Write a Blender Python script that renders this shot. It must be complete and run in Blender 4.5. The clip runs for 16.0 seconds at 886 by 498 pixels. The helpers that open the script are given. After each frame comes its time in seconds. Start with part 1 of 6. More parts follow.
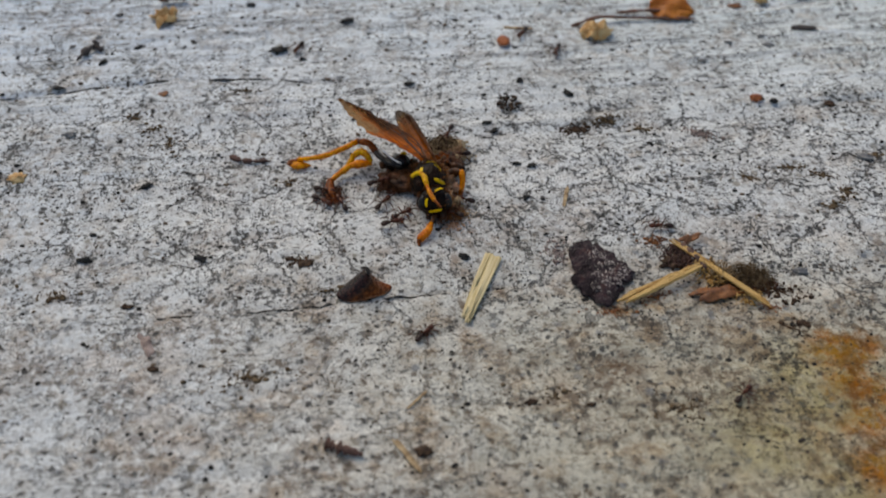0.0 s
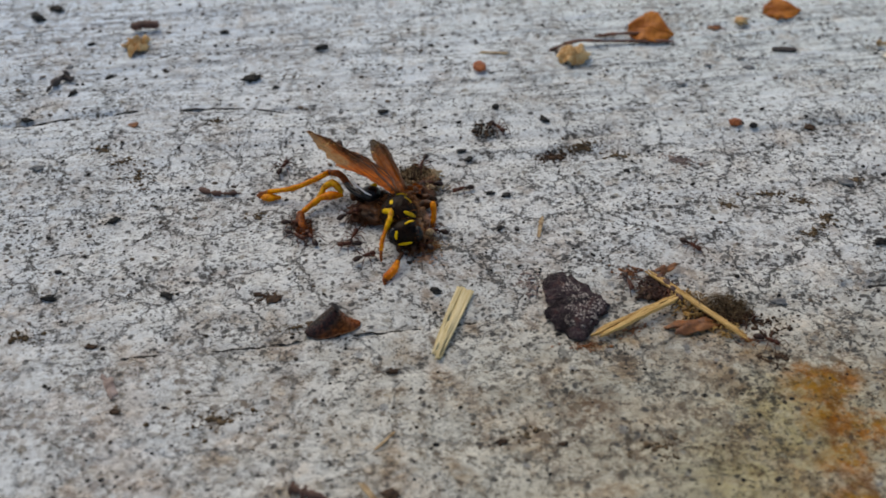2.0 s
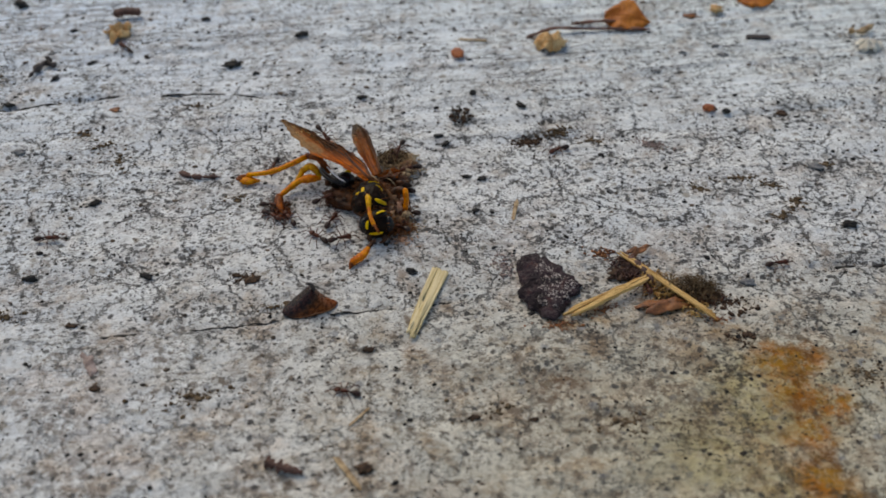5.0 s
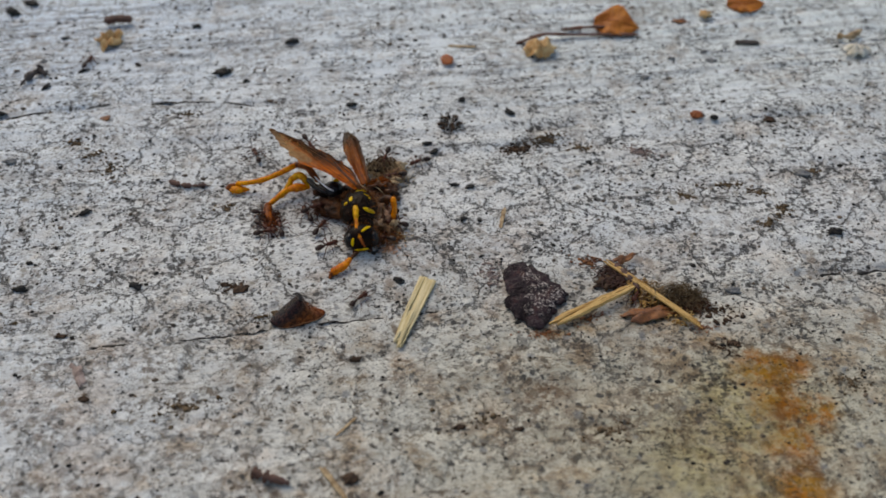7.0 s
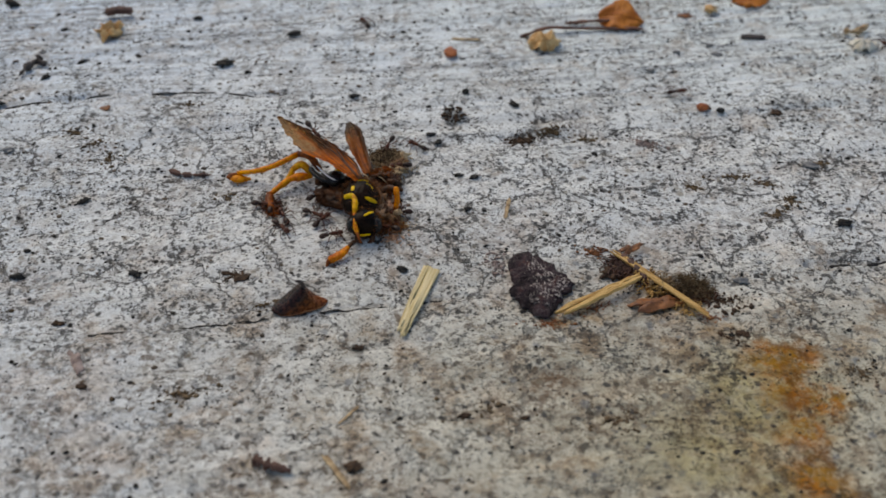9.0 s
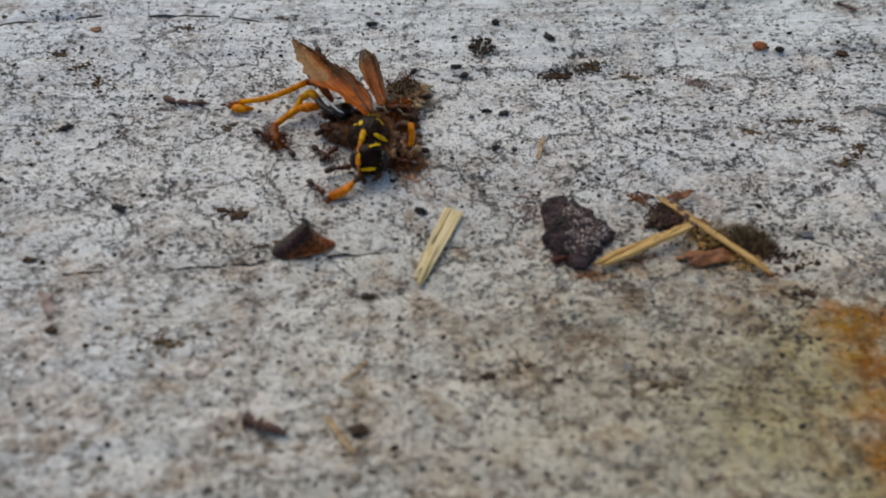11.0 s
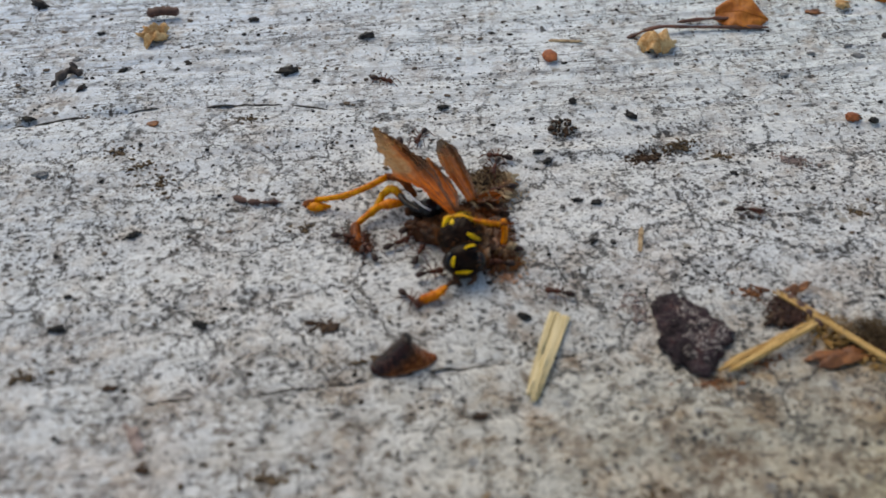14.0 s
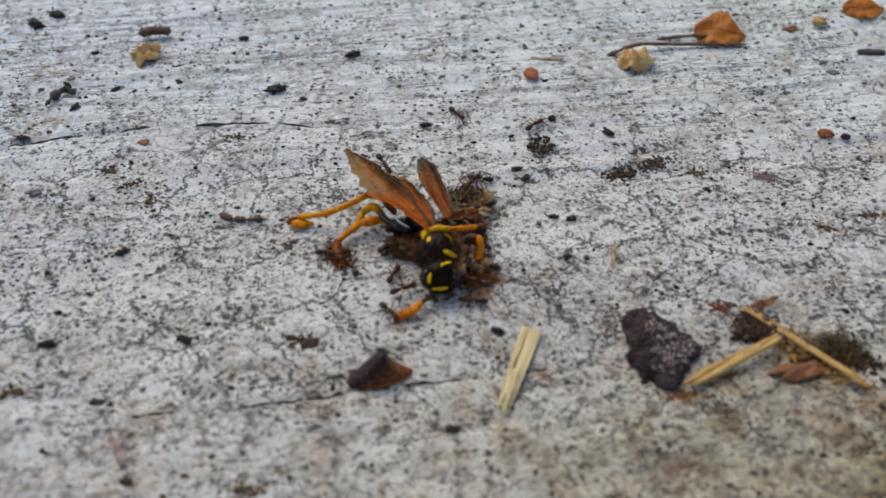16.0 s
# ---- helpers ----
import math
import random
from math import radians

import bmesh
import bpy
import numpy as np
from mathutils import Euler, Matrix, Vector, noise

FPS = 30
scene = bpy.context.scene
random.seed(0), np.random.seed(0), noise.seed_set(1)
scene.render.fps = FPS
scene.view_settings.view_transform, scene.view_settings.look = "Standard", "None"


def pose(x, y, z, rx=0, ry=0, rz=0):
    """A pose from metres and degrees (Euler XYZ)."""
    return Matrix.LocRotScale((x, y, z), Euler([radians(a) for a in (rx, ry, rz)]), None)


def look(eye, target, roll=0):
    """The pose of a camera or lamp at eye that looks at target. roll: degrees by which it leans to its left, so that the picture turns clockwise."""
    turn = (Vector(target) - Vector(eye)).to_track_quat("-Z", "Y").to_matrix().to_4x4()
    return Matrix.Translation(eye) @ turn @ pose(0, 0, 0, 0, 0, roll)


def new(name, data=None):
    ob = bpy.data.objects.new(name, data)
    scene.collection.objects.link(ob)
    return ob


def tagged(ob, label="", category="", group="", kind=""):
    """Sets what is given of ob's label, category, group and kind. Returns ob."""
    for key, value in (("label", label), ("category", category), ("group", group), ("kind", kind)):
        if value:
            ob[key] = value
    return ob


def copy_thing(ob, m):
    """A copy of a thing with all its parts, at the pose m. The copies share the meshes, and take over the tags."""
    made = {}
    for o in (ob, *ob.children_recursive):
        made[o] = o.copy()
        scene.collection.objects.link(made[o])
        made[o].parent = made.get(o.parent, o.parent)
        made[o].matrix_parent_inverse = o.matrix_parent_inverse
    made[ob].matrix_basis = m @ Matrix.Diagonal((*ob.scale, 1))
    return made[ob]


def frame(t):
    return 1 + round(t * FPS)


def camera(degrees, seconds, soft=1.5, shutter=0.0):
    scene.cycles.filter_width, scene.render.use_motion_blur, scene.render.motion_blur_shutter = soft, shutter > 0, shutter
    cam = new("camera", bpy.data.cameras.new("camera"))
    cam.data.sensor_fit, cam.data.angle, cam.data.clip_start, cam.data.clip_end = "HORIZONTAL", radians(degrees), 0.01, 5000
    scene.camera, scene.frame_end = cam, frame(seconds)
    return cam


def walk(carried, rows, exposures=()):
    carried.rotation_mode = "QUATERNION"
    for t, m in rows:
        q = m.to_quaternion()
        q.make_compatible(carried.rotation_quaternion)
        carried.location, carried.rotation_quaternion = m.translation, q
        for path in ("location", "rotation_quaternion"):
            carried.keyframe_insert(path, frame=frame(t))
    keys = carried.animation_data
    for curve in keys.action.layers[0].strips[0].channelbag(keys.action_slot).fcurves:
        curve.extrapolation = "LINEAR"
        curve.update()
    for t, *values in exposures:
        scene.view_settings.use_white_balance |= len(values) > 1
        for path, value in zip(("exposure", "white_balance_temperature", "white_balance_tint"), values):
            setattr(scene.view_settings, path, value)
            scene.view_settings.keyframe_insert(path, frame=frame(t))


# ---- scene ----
cam = camera(42.00, 16.0, soft=1.6, shutter=0.5)
walk(cam, [
    (0.0, pose(-0.00191, -0.07557, 0.06410, 47.322, -1.132, -0.539)),
    (0.5, pose(-0.00059, -0.07378, 0.06575, 47.629, -0.555, -0.425)),
    (1.0, pose(0.00057, -0.07285, 0.06611, 47.626, -0.494, -0.786)),
    (1.5, pose(-0.00123, -0.07275, 0.06484, 48.247, -0.670, -0.558)),
    (2.0, pose(0.00062, -0.07302, 0.06434, 47.823, -0.616, -0.858)),
    (2.5, pose(0.00163, -0.07351, 0.06515, 47.928, -0.671, -0.798)),
    (3.0, pose(0.00271, -0.07531, 0.06619, 48.055, -0.713, -0.943)),
    (3.5, pose(0.00321, -0.07551, 0.06587, 47.989, -0.811, -0.804)),
    (4.0, pose(0.00183, -0.07476, 0.06470, 47.884, -0.987, -1.458)),
    (4.2, pose(0.00168, -0.07501, 0.06461, 47.665, -0.865, -1.172)),
    (6.3, pose(0.00205, -0.07473, 0.06513, 47.503, -1.105, -1.263)),
    (6.5, pose(0.00181, -0.07461, 0.06534, 47.348, -0.940, -1.131)),
    (7.0, pose(0.00298, -0.07461, 0.06600, 47.263, -0.767, -1.242)),
    (7.5, pose(0.00229, -0.07469, 0.06572, 47.711, -0.976, -1.164)),
    (8.0, pose(0.00309, -0.07479, 0.06470, 47.876, -1.024, -1.214)),
    (8.2, pose(0.00202, -0.07512, 0.06422, 47.916, -1.248, -1.393)),
    (10.3, pose(0.00317, -0.07374, 0.06256, 48.110, -0.630, -0.835)),
    (10.5, pose(0.00105, -0.07278, 0.06135, 47.987, -1.359, -1.434)),
    (11.0, pose(0.00213, -0.06884, 0.05422, 46.925, -1.673, 0.385)),
    (11.5, pose(-0.00024, -0.06412, 0.05181, 47.322, -2.317, -0.828)),
    (12.0, pose(-0.00179, -0.05957, 0.05413, 48.207, -1.356, -1.184)),
    (12.5, pose(-0.00323, -0.06007, 0.05435, 49.482, -1.008, -1.488)),
    (13.0, pose(-0.00602, -0.05987, 0.05409, 48.738, -0.578, -1.266)),
    (13.5, pose(-0.00454, -0.06127, 0.05337, 48.946, -0.330, -0.795)),
    (14.0, pose(-0.00549, -0.06138, 0.05383, 48.709, -0.579, -1.377)),
    (14.5, pose(-0.00288, -0.06165, 0.05508, 48.225, -0.038, -0.726)),
    (15.0, pose(-0.00366, -0.06104, 0.05476, 48.366, -0.404, -1.183)),
    (15.5, pose(-0.00326, -0.06215, 0.05675, 48.169, -0.284, -1.376)),
    (16.0, pose(-0.00319, -0.06265, 0.05644, 48.722, -0.162, -1.048)),
], exposures=[(0.0, 0.28, 7500, 8), (10.3, 0.28, 7500, 8), (12.5, 0.43, 7500, 8), (16.0, 0.43, 7500, 8)])
import functools

# a fixed lens opening: the near and far ends of the ledge go soft
cam.data.dof.use_dof = True
cam.data.dof.focus_distance = 0.096
cam.data.dof.aperture_fstop = 44.0

# ---------------------------------------------------------------- daylight in open shade
world = bpy.data.worlds.new("sky")
scene.world = world
world.use_nodes = True
wn = world.node_tree.nodes
sky = wn.new("ShaderNodeTexSky")
sky.sky_type, sky.sun_disc = "NISHITA", False
SUN_UP, SUN_ROUND = radians(52), radians(-35)
sky.sun_elevation, sky.sun_rotation = SUN_UP, SUN_ROUND
wn["Background"].inputs["Strength"].default_value = 0.11
world.node_tree.links.new(sky.outputs[0], wn["Background"].inputs["Color"])
sun = new("sun", bpy.data.lights.new("sun", "SUN"))
sun.data.energy, sun.data.angle, sun.data.color = 1.2, radians(50), (1.0, 0.93, 0.82)
to_sun = Vector((math.sin(SUN_ROUND) * math.cos(SUN_UP), math.cos(SUN_ROUND) * math.cos(SUN_UP), math.sin(SUN_UP)))
sun.matrix_world = look(to_sun, (0, 0, 0))

# ---------------------------------------------------------------- helpers
MM = 0.001


class Nodes:
    """A short way to write node materials; lengths are millimetres in the object's own space."""

    def __init__(self, name):
        self.m = bpy.data.materials.new(name)
        self.m.use_nodes = True
        self.t = self.m.node_tree
        self.bsdf = self.t.nodes["Principled BSDF"]
        self.out = self.t.nodes["Material Output"]
        co = self.t.nodes.new("ShaderNodeTexCoord")
        self.mm = self.vec("MULTIPLY", co.outputs["Object"], (1000, 1000, 1000))

    def put(self, socket, value):
        if isinstance(value, bpy.types.NodeSocket):
            self.t.links.new(value, socket)
        elif isinstance(value, (tuple, list)) and len(socket.default_value) == 4 and len(value) == 3:
            socket.default_value = (*value, 1)
        else:
            socket.default_value = value

    def node(self, kind, out=0, props=(), **ins):
        n = self.t.nodes.new(kind)
        for k, v in props:
            if k == "op":
                n.operation = v
            elif k == "feature":
                n.feature = v
            elif k == "dims":
                if kind == "ShaderNodeTexVoronoi":
                    n.voronoi_dimensions = v
                else:
                    n.noise_dimensions = v
        for k, v in ins.items():
            self.put(n.inputs[k.replace("_", " ")], v)
        return n.outputs[out]

    def vec(self, op, a, b):
        n = self.t.nodes.new("ShaderNodeVectorMath")
        n.operation = op
        self.put(n.inputs[0], a), self.put(n.inputs[1], b)
        return n.outputs[0]

    def math(self, op, a, b=0.0, clamp=False):
        n = self.t.nodes.new("ShaderNodeMath")
        n.operation, n.use_clamp = op, clamp
        self.put(n.inputs[0], a), self.put(n.inputs[1], b)
        return n.outputs[0]

    def noise(self, scale, detail=3.0, rough=0.55, at=None, colour=False):
        return self.node("ShaderNodeTexNoise", 1 if colour else 0, Vector=at or self.mm, Scale=scale, Detail=detail, Roughness=rough)

    def ramp(self, fac, lo, hi, a=0.0, b=1.0):
        n = self.t.nodes.new("ShaderNodeMapRange")
        n.interpolation_type = "SMOOTHSTEP"
        self.put(n.inputs[0], fac)
        for i, v in enumerate((lo, hi, a, b)):
            self.put(n.inputs[i + 1], v)
        return n.outputs[0]

    def mix(self, fac, a, b):
        n = self.t.nodes.new("ShaderNodeMix")
        n.data_type = "RGBA"
        self.put(n.inputs[0], fac), self.put(n.inputs[6], a), self.put(n.inputs[7], b)
        return n.outputs[2]

    def rand(self):
        return self.node("ShaderNodeObjectInfo", 5)

    def specks(self, scale, keep, size, sharp=6.0, at=None):
        """Round specks, one in some cells: keep is the share of cells without one, size the largest radius in cells."""
        n = self.t.nodes.new("ShaderNodeTexVoronoi")
        n.voronoi_dimensions = "2D"
        self.put(n.inputs["Vector"], at or self.mm), self.put(n.inputs["Scale"], scale)
        chance = self.node("ShaderNodeSeparateColor", 0, Color=n.outputs["Color"])
        r = self.math("MULTIPLY", self.math("SUBTRACT", chance, keep, True), size / (1 - keep) if not hasattr(keep, "node") else size * 2)
        return self.math("MULTIPLY", self.math("SUBTRACT", r, n.outputs["Distance"]), sharp, True)

    def bump(self, height, strength, distance_mm):
        self.put(self.bsdf.inputs["Normal"], self.node("ShaderNodeBump", 0, Height=height, Strength=strength, Distance=distance_mm * MM))

    def done(self, colour, rough=0.6, metal=0.0, spec=0.5):
        self.put(self.bsdf.inputs["Base Color"], colour)
        self.put(self.bsdf.inputs["Roughness"], rough)
        self.put(self.bsdf.inputs["Metallic"], metal)
        self.put(self.bsdf.inputs["Specular IOR Level"], spec)
        return self.m


def mottled(name, dark, light, scale=3.0, rough=0.6, bump=0.3, depth=0.05, spec=0.5, stretch=(1, 1, 1), coat=0.0):
    """A material that wanders between two colours at two scales."""
    n = Nodes(name)
    at = n.vec("MULTIPLY", n.mm, stretch)
    big, fine = n.noise(scale, 4, at=at), n.noise(scale * 6, 3, at=at)
    f = n.ramp(n.math("ADD", n.math("MULTIPLY", big, 0.65), n.math("MULTIPLY", fine, 0.35)), 0.36, 0.64)
    c = n.mix(f, dark, light)
    c = n.mix(n.math("MULTIPLY", n.rand(), 0.25), c, tuple(v * 0.55 for v in dark))
    n.bump(n.math("ADD", fine, big), bump, depth)
    n.put(n.bsdf.inputs["Coat Weight"], coat)
    return n.done(c, n.ramp(fine, 0.3, 0.7, rough - 0.1, rough + 0.12), spec=spec)


# ---------------------------------------------------------------- materials
def ledge_material():
    n = Nodes("weathered_ledge")
    mm = n.mm
    x, y = n.node("ShaderNodeSeparateXYZ", 0, Vector=mm), n.node("ShaderNodeSeparateXYZ", 1, Vector=mm)
    grain = n.node("ShaderNodeVectorRotate", 0, Vector=mm, Angle=radians(-7))
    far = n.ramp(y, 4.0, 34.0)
    near = n.math("MULTIPLY", n.ramp(y, 2.0, -18.0), n.ramp(x, -30.0, 2.0, 0.45, 1.0))
    warp = n.vec("ADD", mm, n.vec("MULTIPLY", n.vec("SUBTRACT", n.noise(2.6, 4, 0.7, colour=True), (0.5, 0.5, 0.5)), (0.85, 0.65, 0)))
    fine = n.noise(2.6, 4, 0.65)
    streak = n.noise(1.0, 4, 0.6, at=n.vec("MULTIPLY", grain, (0.045, 0.75, 1)))

    def over(c, mask, colour, weight=1.0):
        return n.mix(n.math("MULTIPLY", mask, weight), c, colour)
    # worn paint: pale grey, with cream and grey blotches of every size
    c = n.mix(n.ramp(n.noise(0.07, 4, 0.6), 0.38, 0.62), (0.79, 0.79, 0.775), (0.715, 0.73, 0.735))
    # grazing sky reflection put into the colour: whiter and bluer towards the back
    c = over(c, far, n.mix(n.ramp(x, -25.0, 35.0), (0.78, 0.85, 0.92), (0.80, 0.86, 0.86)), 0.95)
    # the left side is tinted a little bluer
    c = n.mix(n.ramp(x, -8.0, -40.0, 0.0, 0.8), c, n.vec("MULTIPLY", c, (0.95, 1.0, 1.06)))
    lump = n.noise(0.62, 7, 0.74, at=warp)
    c = over(c, n.ramp(lump, 0.48, 0.64), n.mix(n.ramp(n.noise(0.3, 3), 0.4, 0.6), (0.40, 0.37, 0.32), (0.41, 0.41, 0.405)), n.ramp(far, 0.0, 1.0, 0.40, 0.40))
    c = over(c, n.ramp(lump, 0.46, 0.36), (0.82, 0.815, 0.795), 0.5)
    tan = n.noise(0.24, 6, 0.72)
    c = over(c, n.ramp(tan, 0.53, 0.66), (0.60, 0.48, 0.36), n.ramp(near, 0.0, 1.0, 0.38, 0.75))
    blush = n.math("MULTIPLY", n.ramp(n.noise(0.13, 5, 0.7), 0.50, 0.64), n.ramp(y, 8.0, -10.0, 0.0, 0.6))
    c = n.mix(blush, c, n.vec("MULTIPLY", c, (1.0, 0.87, 0.78)))
    c = over(c, n.ramp(fine, 0.47, 0.66), (0.40, 0.39, 0.365), 0.32)
    # grain: brushed streaks and thin dark lines, clearest on the far side
    c = over(c, n.ramp(streak, 0.54, 0.70), (0.27, 0.26, 0.24), 0.32)
    brush = n.noise(1.0, 4, 0.65, at=n.vec("MULTIPLY", grain, (0.035, 1.1, 1)))
    c = n.mix(n.math("MULTIPLY", n.ramp(brush, 0.50, 0.62), n.ramp(far, 0.0, 0.8, 0.10, 0.55)), c, (0.36, 0.375, 0.395))
    c = n.mix(n.math("MULTIPLY", n.ramp(brush, 0.46, 0.36), n.ramp(far, 0.0, 0.8, 0.1, 0.7)), c, (0.79, 0.83, 0.87))
    thread = n.noise(1.0, 3, 0.6, at=n.vec("MULTIPLY", grain, (0.07, 1.3, 1)))
    ridge = n.math("ABSOLUTE", n.math("SUBTRACT", thread, 0.5))
    c = n.mix(n.math("MULTIPLY", n.ramp(ridge, 0.020, 0.004), n.ramp(n.math("ADD", n.noise(0.22, 4, 0.7), n.math("MULTIPLY", far, 0.04)), 0.43, 0.56, 0.0, n.ramp(far, 0.0, 0.7, 0.45, 0.85))), c, (0.085, 0.077, 0.07))
    # fine dark pits, drawn out along the grain, and grime in clusters
    pits = n.noise(1.0, 4, 0.75, at=n.vec("MULTIPLY", grain, (3.0, 3.6, 1)))
    pale = n.math("SUBTRACT", n.ramp(n.noise(0.2, 5, 0.68), 0.35, 0.65, 0.055, -0.06), n.math("MULTIPLY", far, 0.075))
    c = over(c, n.ramp(n.math("ADD", pits, pale), 0.56, 0.65), (0.15, 0.14, 0.13), 0.44)
    crowd = n.ramp(n.noise(0.17, 5, 0.68), 0.34, 0.66, -0.065, 0.058)
    grime = n.math("ADD", n.math("ADD", n.noise(2.3, 4, 0.74, at=warp), crowd), n.math("SUBTRACT", n.math("MULTIPLY", near, 0.022), n.math("MULTIPLY", far, 0.085)))
    c = over(c, n.ramp(grime, 0.575, 0.645), n.mix(n.ramp(n.noise(0.33, 3), 0.42, 0.58), (0.075, 0.068, 0.062), (0.115, 0.078, 0.050)), 0.62)
    flecks = n.math("ADD", n.noise(3.1, 3, 0.6, at=warp), n.math("SUBTRACT", n.math("MULTIPLY", crowd, 0.7), n.math("MULTIPLY", far, 0.06)))
    c = over(c, n.ramp(flecks, 0.61, 0.66), n.mix(n.ramp(n.noise(0.5, 3), 0.42, 0.58), (0.055, 0.050, 0.046), (0.16, 0.135, 0.105)), 0.8)
    # soil worked into the near side: broad soft blots of grey, brown and ochre
    blot = n.noise(0.42, 7, 0.76, at=n.vec("MULTIPLY", warp, (0.8, 1.1, 1)))
    c = n.mix(n.math("MULTIPLY", near, n.ramp(blot, 0.46, 0.60, 0.03, 0.52)), c, n.mix(n.ramp(tan, 0.42, 0.58), (0.36, 0.345, 0.31), (0.40, 0.29, 0.175)))
    clots = n.math("ADD", n.noise(0.95, 4, 0.62, at=warp), n.math("MULTIPLY", crowd, 0.6))
    c = n.mix(n.math("MULTIPLY", n.ramp(clots, 0.585, 0.645), n.math("MULTIPLY", n.ramp(y, -3.0, -18.0, 0.0, 0.9), n.ramp(x, -30.0, 2.0, 0.6, 1.0))), c, n.mix(n.ramp(n.noise(0.6, 3), 0.42, 0.58), (0.105, 0.095, 0.085), (0.17, 0.115, 0.07)))
    drift = n.math("MULTIPLY", n.ramp(n.noise(0.12, 4, 0.65), 0.42, 0.62), n.ramp(n.noise(1.0, 5, 0.75), 0.45, 0.58))
    c = n.mix(n.math("MULTIPLY", drift, n.ramp(near, 0.0, 1.0, 0.45, 0.75)), c, (0.135, 0.082, 0.050))
    soot = n.math("MULTIPLY", n.ramp(n.noise(0.95, 5, 0.74, at=warp), 0.53, 0.62), n.ramp(y, -7.0, -21.0, 0.0, 0.42))
    c = n.mix(soot, c, n.mix(n.ramp(n.noise(0.5, 3), 0.42, 0.58), (0.095, 0.068, 0.046), (0.105, 0.102, 0.098)))
    spot = n.vec("MULTIPLY", n.vec("SUBTRACT", n.vec("ADD", mm, n.vec("MULTIPLY", n.noise(0.4, 4, 0.7, colour=True), (5, 4, 0))), (15.6, -16.8, 0)), (1 / 3.6, 1 / 2.2, 0))
    muck = n.ramp(n.node("ShaderNodeVectorMath", 1, (("op", "LENGTH"),), Vector=spot), 1.0, 0.2)
    c = n.mix(n.math("MULTIPLY", muck, n.ramp(n.noise(1.6, 4, 0.7), 0.42, 0.58, 0.2, 0.9)), c, (0.15, 0.085, 0.045))
    # darker and yellower towards the near right, where the stain is
    warm_tint = n.math("MULTIPLY", n.ramp(y, 0.0, -20.0), n.ramp(x, -24.0, 22.0, 0.0, 1.0))
    c = n.mix(warm_tint, c, n.vec("MULTIPLY", c, (0.81, 0.745, 0.59)))
    # sand grains and lichen dots
    thick = n.math("ADD", n.ramp(n.noise(0.22, 4, 0.65), 0.32, 0.68, 0.74, 0.20), n.math("ADD", n.math("MULTIPLY", far, 0.16), n.ramp(y, -4.0, -20.0, 0.0, 0.10)))
    jag = n.vec("ADD", warp, n.vec("MULTIPLY", n.noise(7.0, 2, 0.6, colour=True), (0.22, 0.18, 0)))
    tiny = n.specks(3.6, thick, 0.52, 9.0, jag)
    small = n.specks(1.6, n.math("ADD", thick, 0.20), 0.50, 8.0, jag)
    grey = n.specks(1.0, 0.70, 0.44, 6.0, jag)
    c = over(c, grey, n.mix(n.ramp(n.noise(0.4, 3), 0.42, 0.58), (0.19, 0.20, 0.215), (0.20, 0.165, 0.115)), 0.66)
    black = n.specks(1.25, 0.74, 0.36, 10.0, jag)
    c = over(c, black, (0.03, 0.028, 0.027), 0.88)
    worn = n.ramp(y, -13.0, -22.0, 1.0, 0.6)
    c = over(c, small, (0.028, 0.025, 0.023), n.math("MULTIPLY", worn, 0.84))
    c = over(c, tiny, (0.035, 0.031, 0.028), n.math("MULTIPLY", worn, 0.82))
    # hairline crazing that wanders across the grain, broken up
    bend = n.vec("ADD", mm, n.vec("MULTIPLY", n.noise(0.55, 5, 0.75, colour=True), (3.6, 3.6, 0)))
    hair = None
    for size, width, lo in ((0.14, 0.025, 0.41), (0.30, 0.030, 0.48)):
        v = n.t.nodes.new("ShaderNodeTexVoronoi")
        v.feature, v.voronoi_dimensions = "DISTANCE_TO_EDGE", "2D"
        n.put(v.inputs["Vector"], bend), n.put(v.inputs["Scale"], size)
        one = n.math("MULTIPLY", n.ramp(v.outputs["Distance"], width, width * 0.25), n.ramp(n.noise(0.25 + size, 3), lo, lo + 0.07))
        hair = n.math("MAXIMUM", hair, one) if hair else one
    c = n.mix(n.math("MULTIPLY", hair, n.math("MULTIPLY", n.ramp(far, 0.0, 0.8, 0.9, 0.22), n.ramp(y, -20.0, -6.0, 0.4, 1.0))), c, (0.055, 0.047, 0.042))
    # a rust stain with an olive rim, soaked in beside the straws
    at = n.vec("ADD", mm, n.vec("MULTIPLY", n.vec("SUBTRACT", n.noise(0.32, 5, 0.7, colour=True), (0.5, 0.5, 0.5)), (6.5, 6.0, 0)))

    def pool(px, py, rx, ry, soft):
        d = n.vec("MULTIPLY", n.vec("SUBTRACT", at, (px, py, 0)), (1 / rx, 1 / ry, 0))
        return n.ramp(n.node("ShaderNodeVectorMath", 1, (("op", "LENGTH"),), Vector=d), 1.0, soft)

    def either(*masks):
        return functools.reduce(lambda p, q: n.math("MAXIMUM", p, q), masks)
    halo = n.math("MULTIPLY", either(pool(28.0, -20.5, 8.0, 8.0, 0.25), pool(23.5, -25.5, 9.5, 7.5, 0.0), pool(28.5, -29.0, 6.5, 6.0, 0.1)), n.ramp(n.noise(0.6, 5, 0.72), 0.34, 0.58, 0.5, 1.0))
    core = either(pool(30.0, -16.9, 4.4, 2.4, 0.25), pool(30.2, -19.8, 2.6, 3.6, 0.2), pool(32.3, -21.0, 2.6, 1.9, 0.1), pool(30.2, -23.8, 3.0, 2.6, 0.2), pool(30.0, -27.5, 3.0, 3.6, 0.1))
    core = n.math("MULTIPLY", core, n.ramp(n.noise(1.3, 6, 0.78), 0.38, 0.56, 0.40, 1.0))
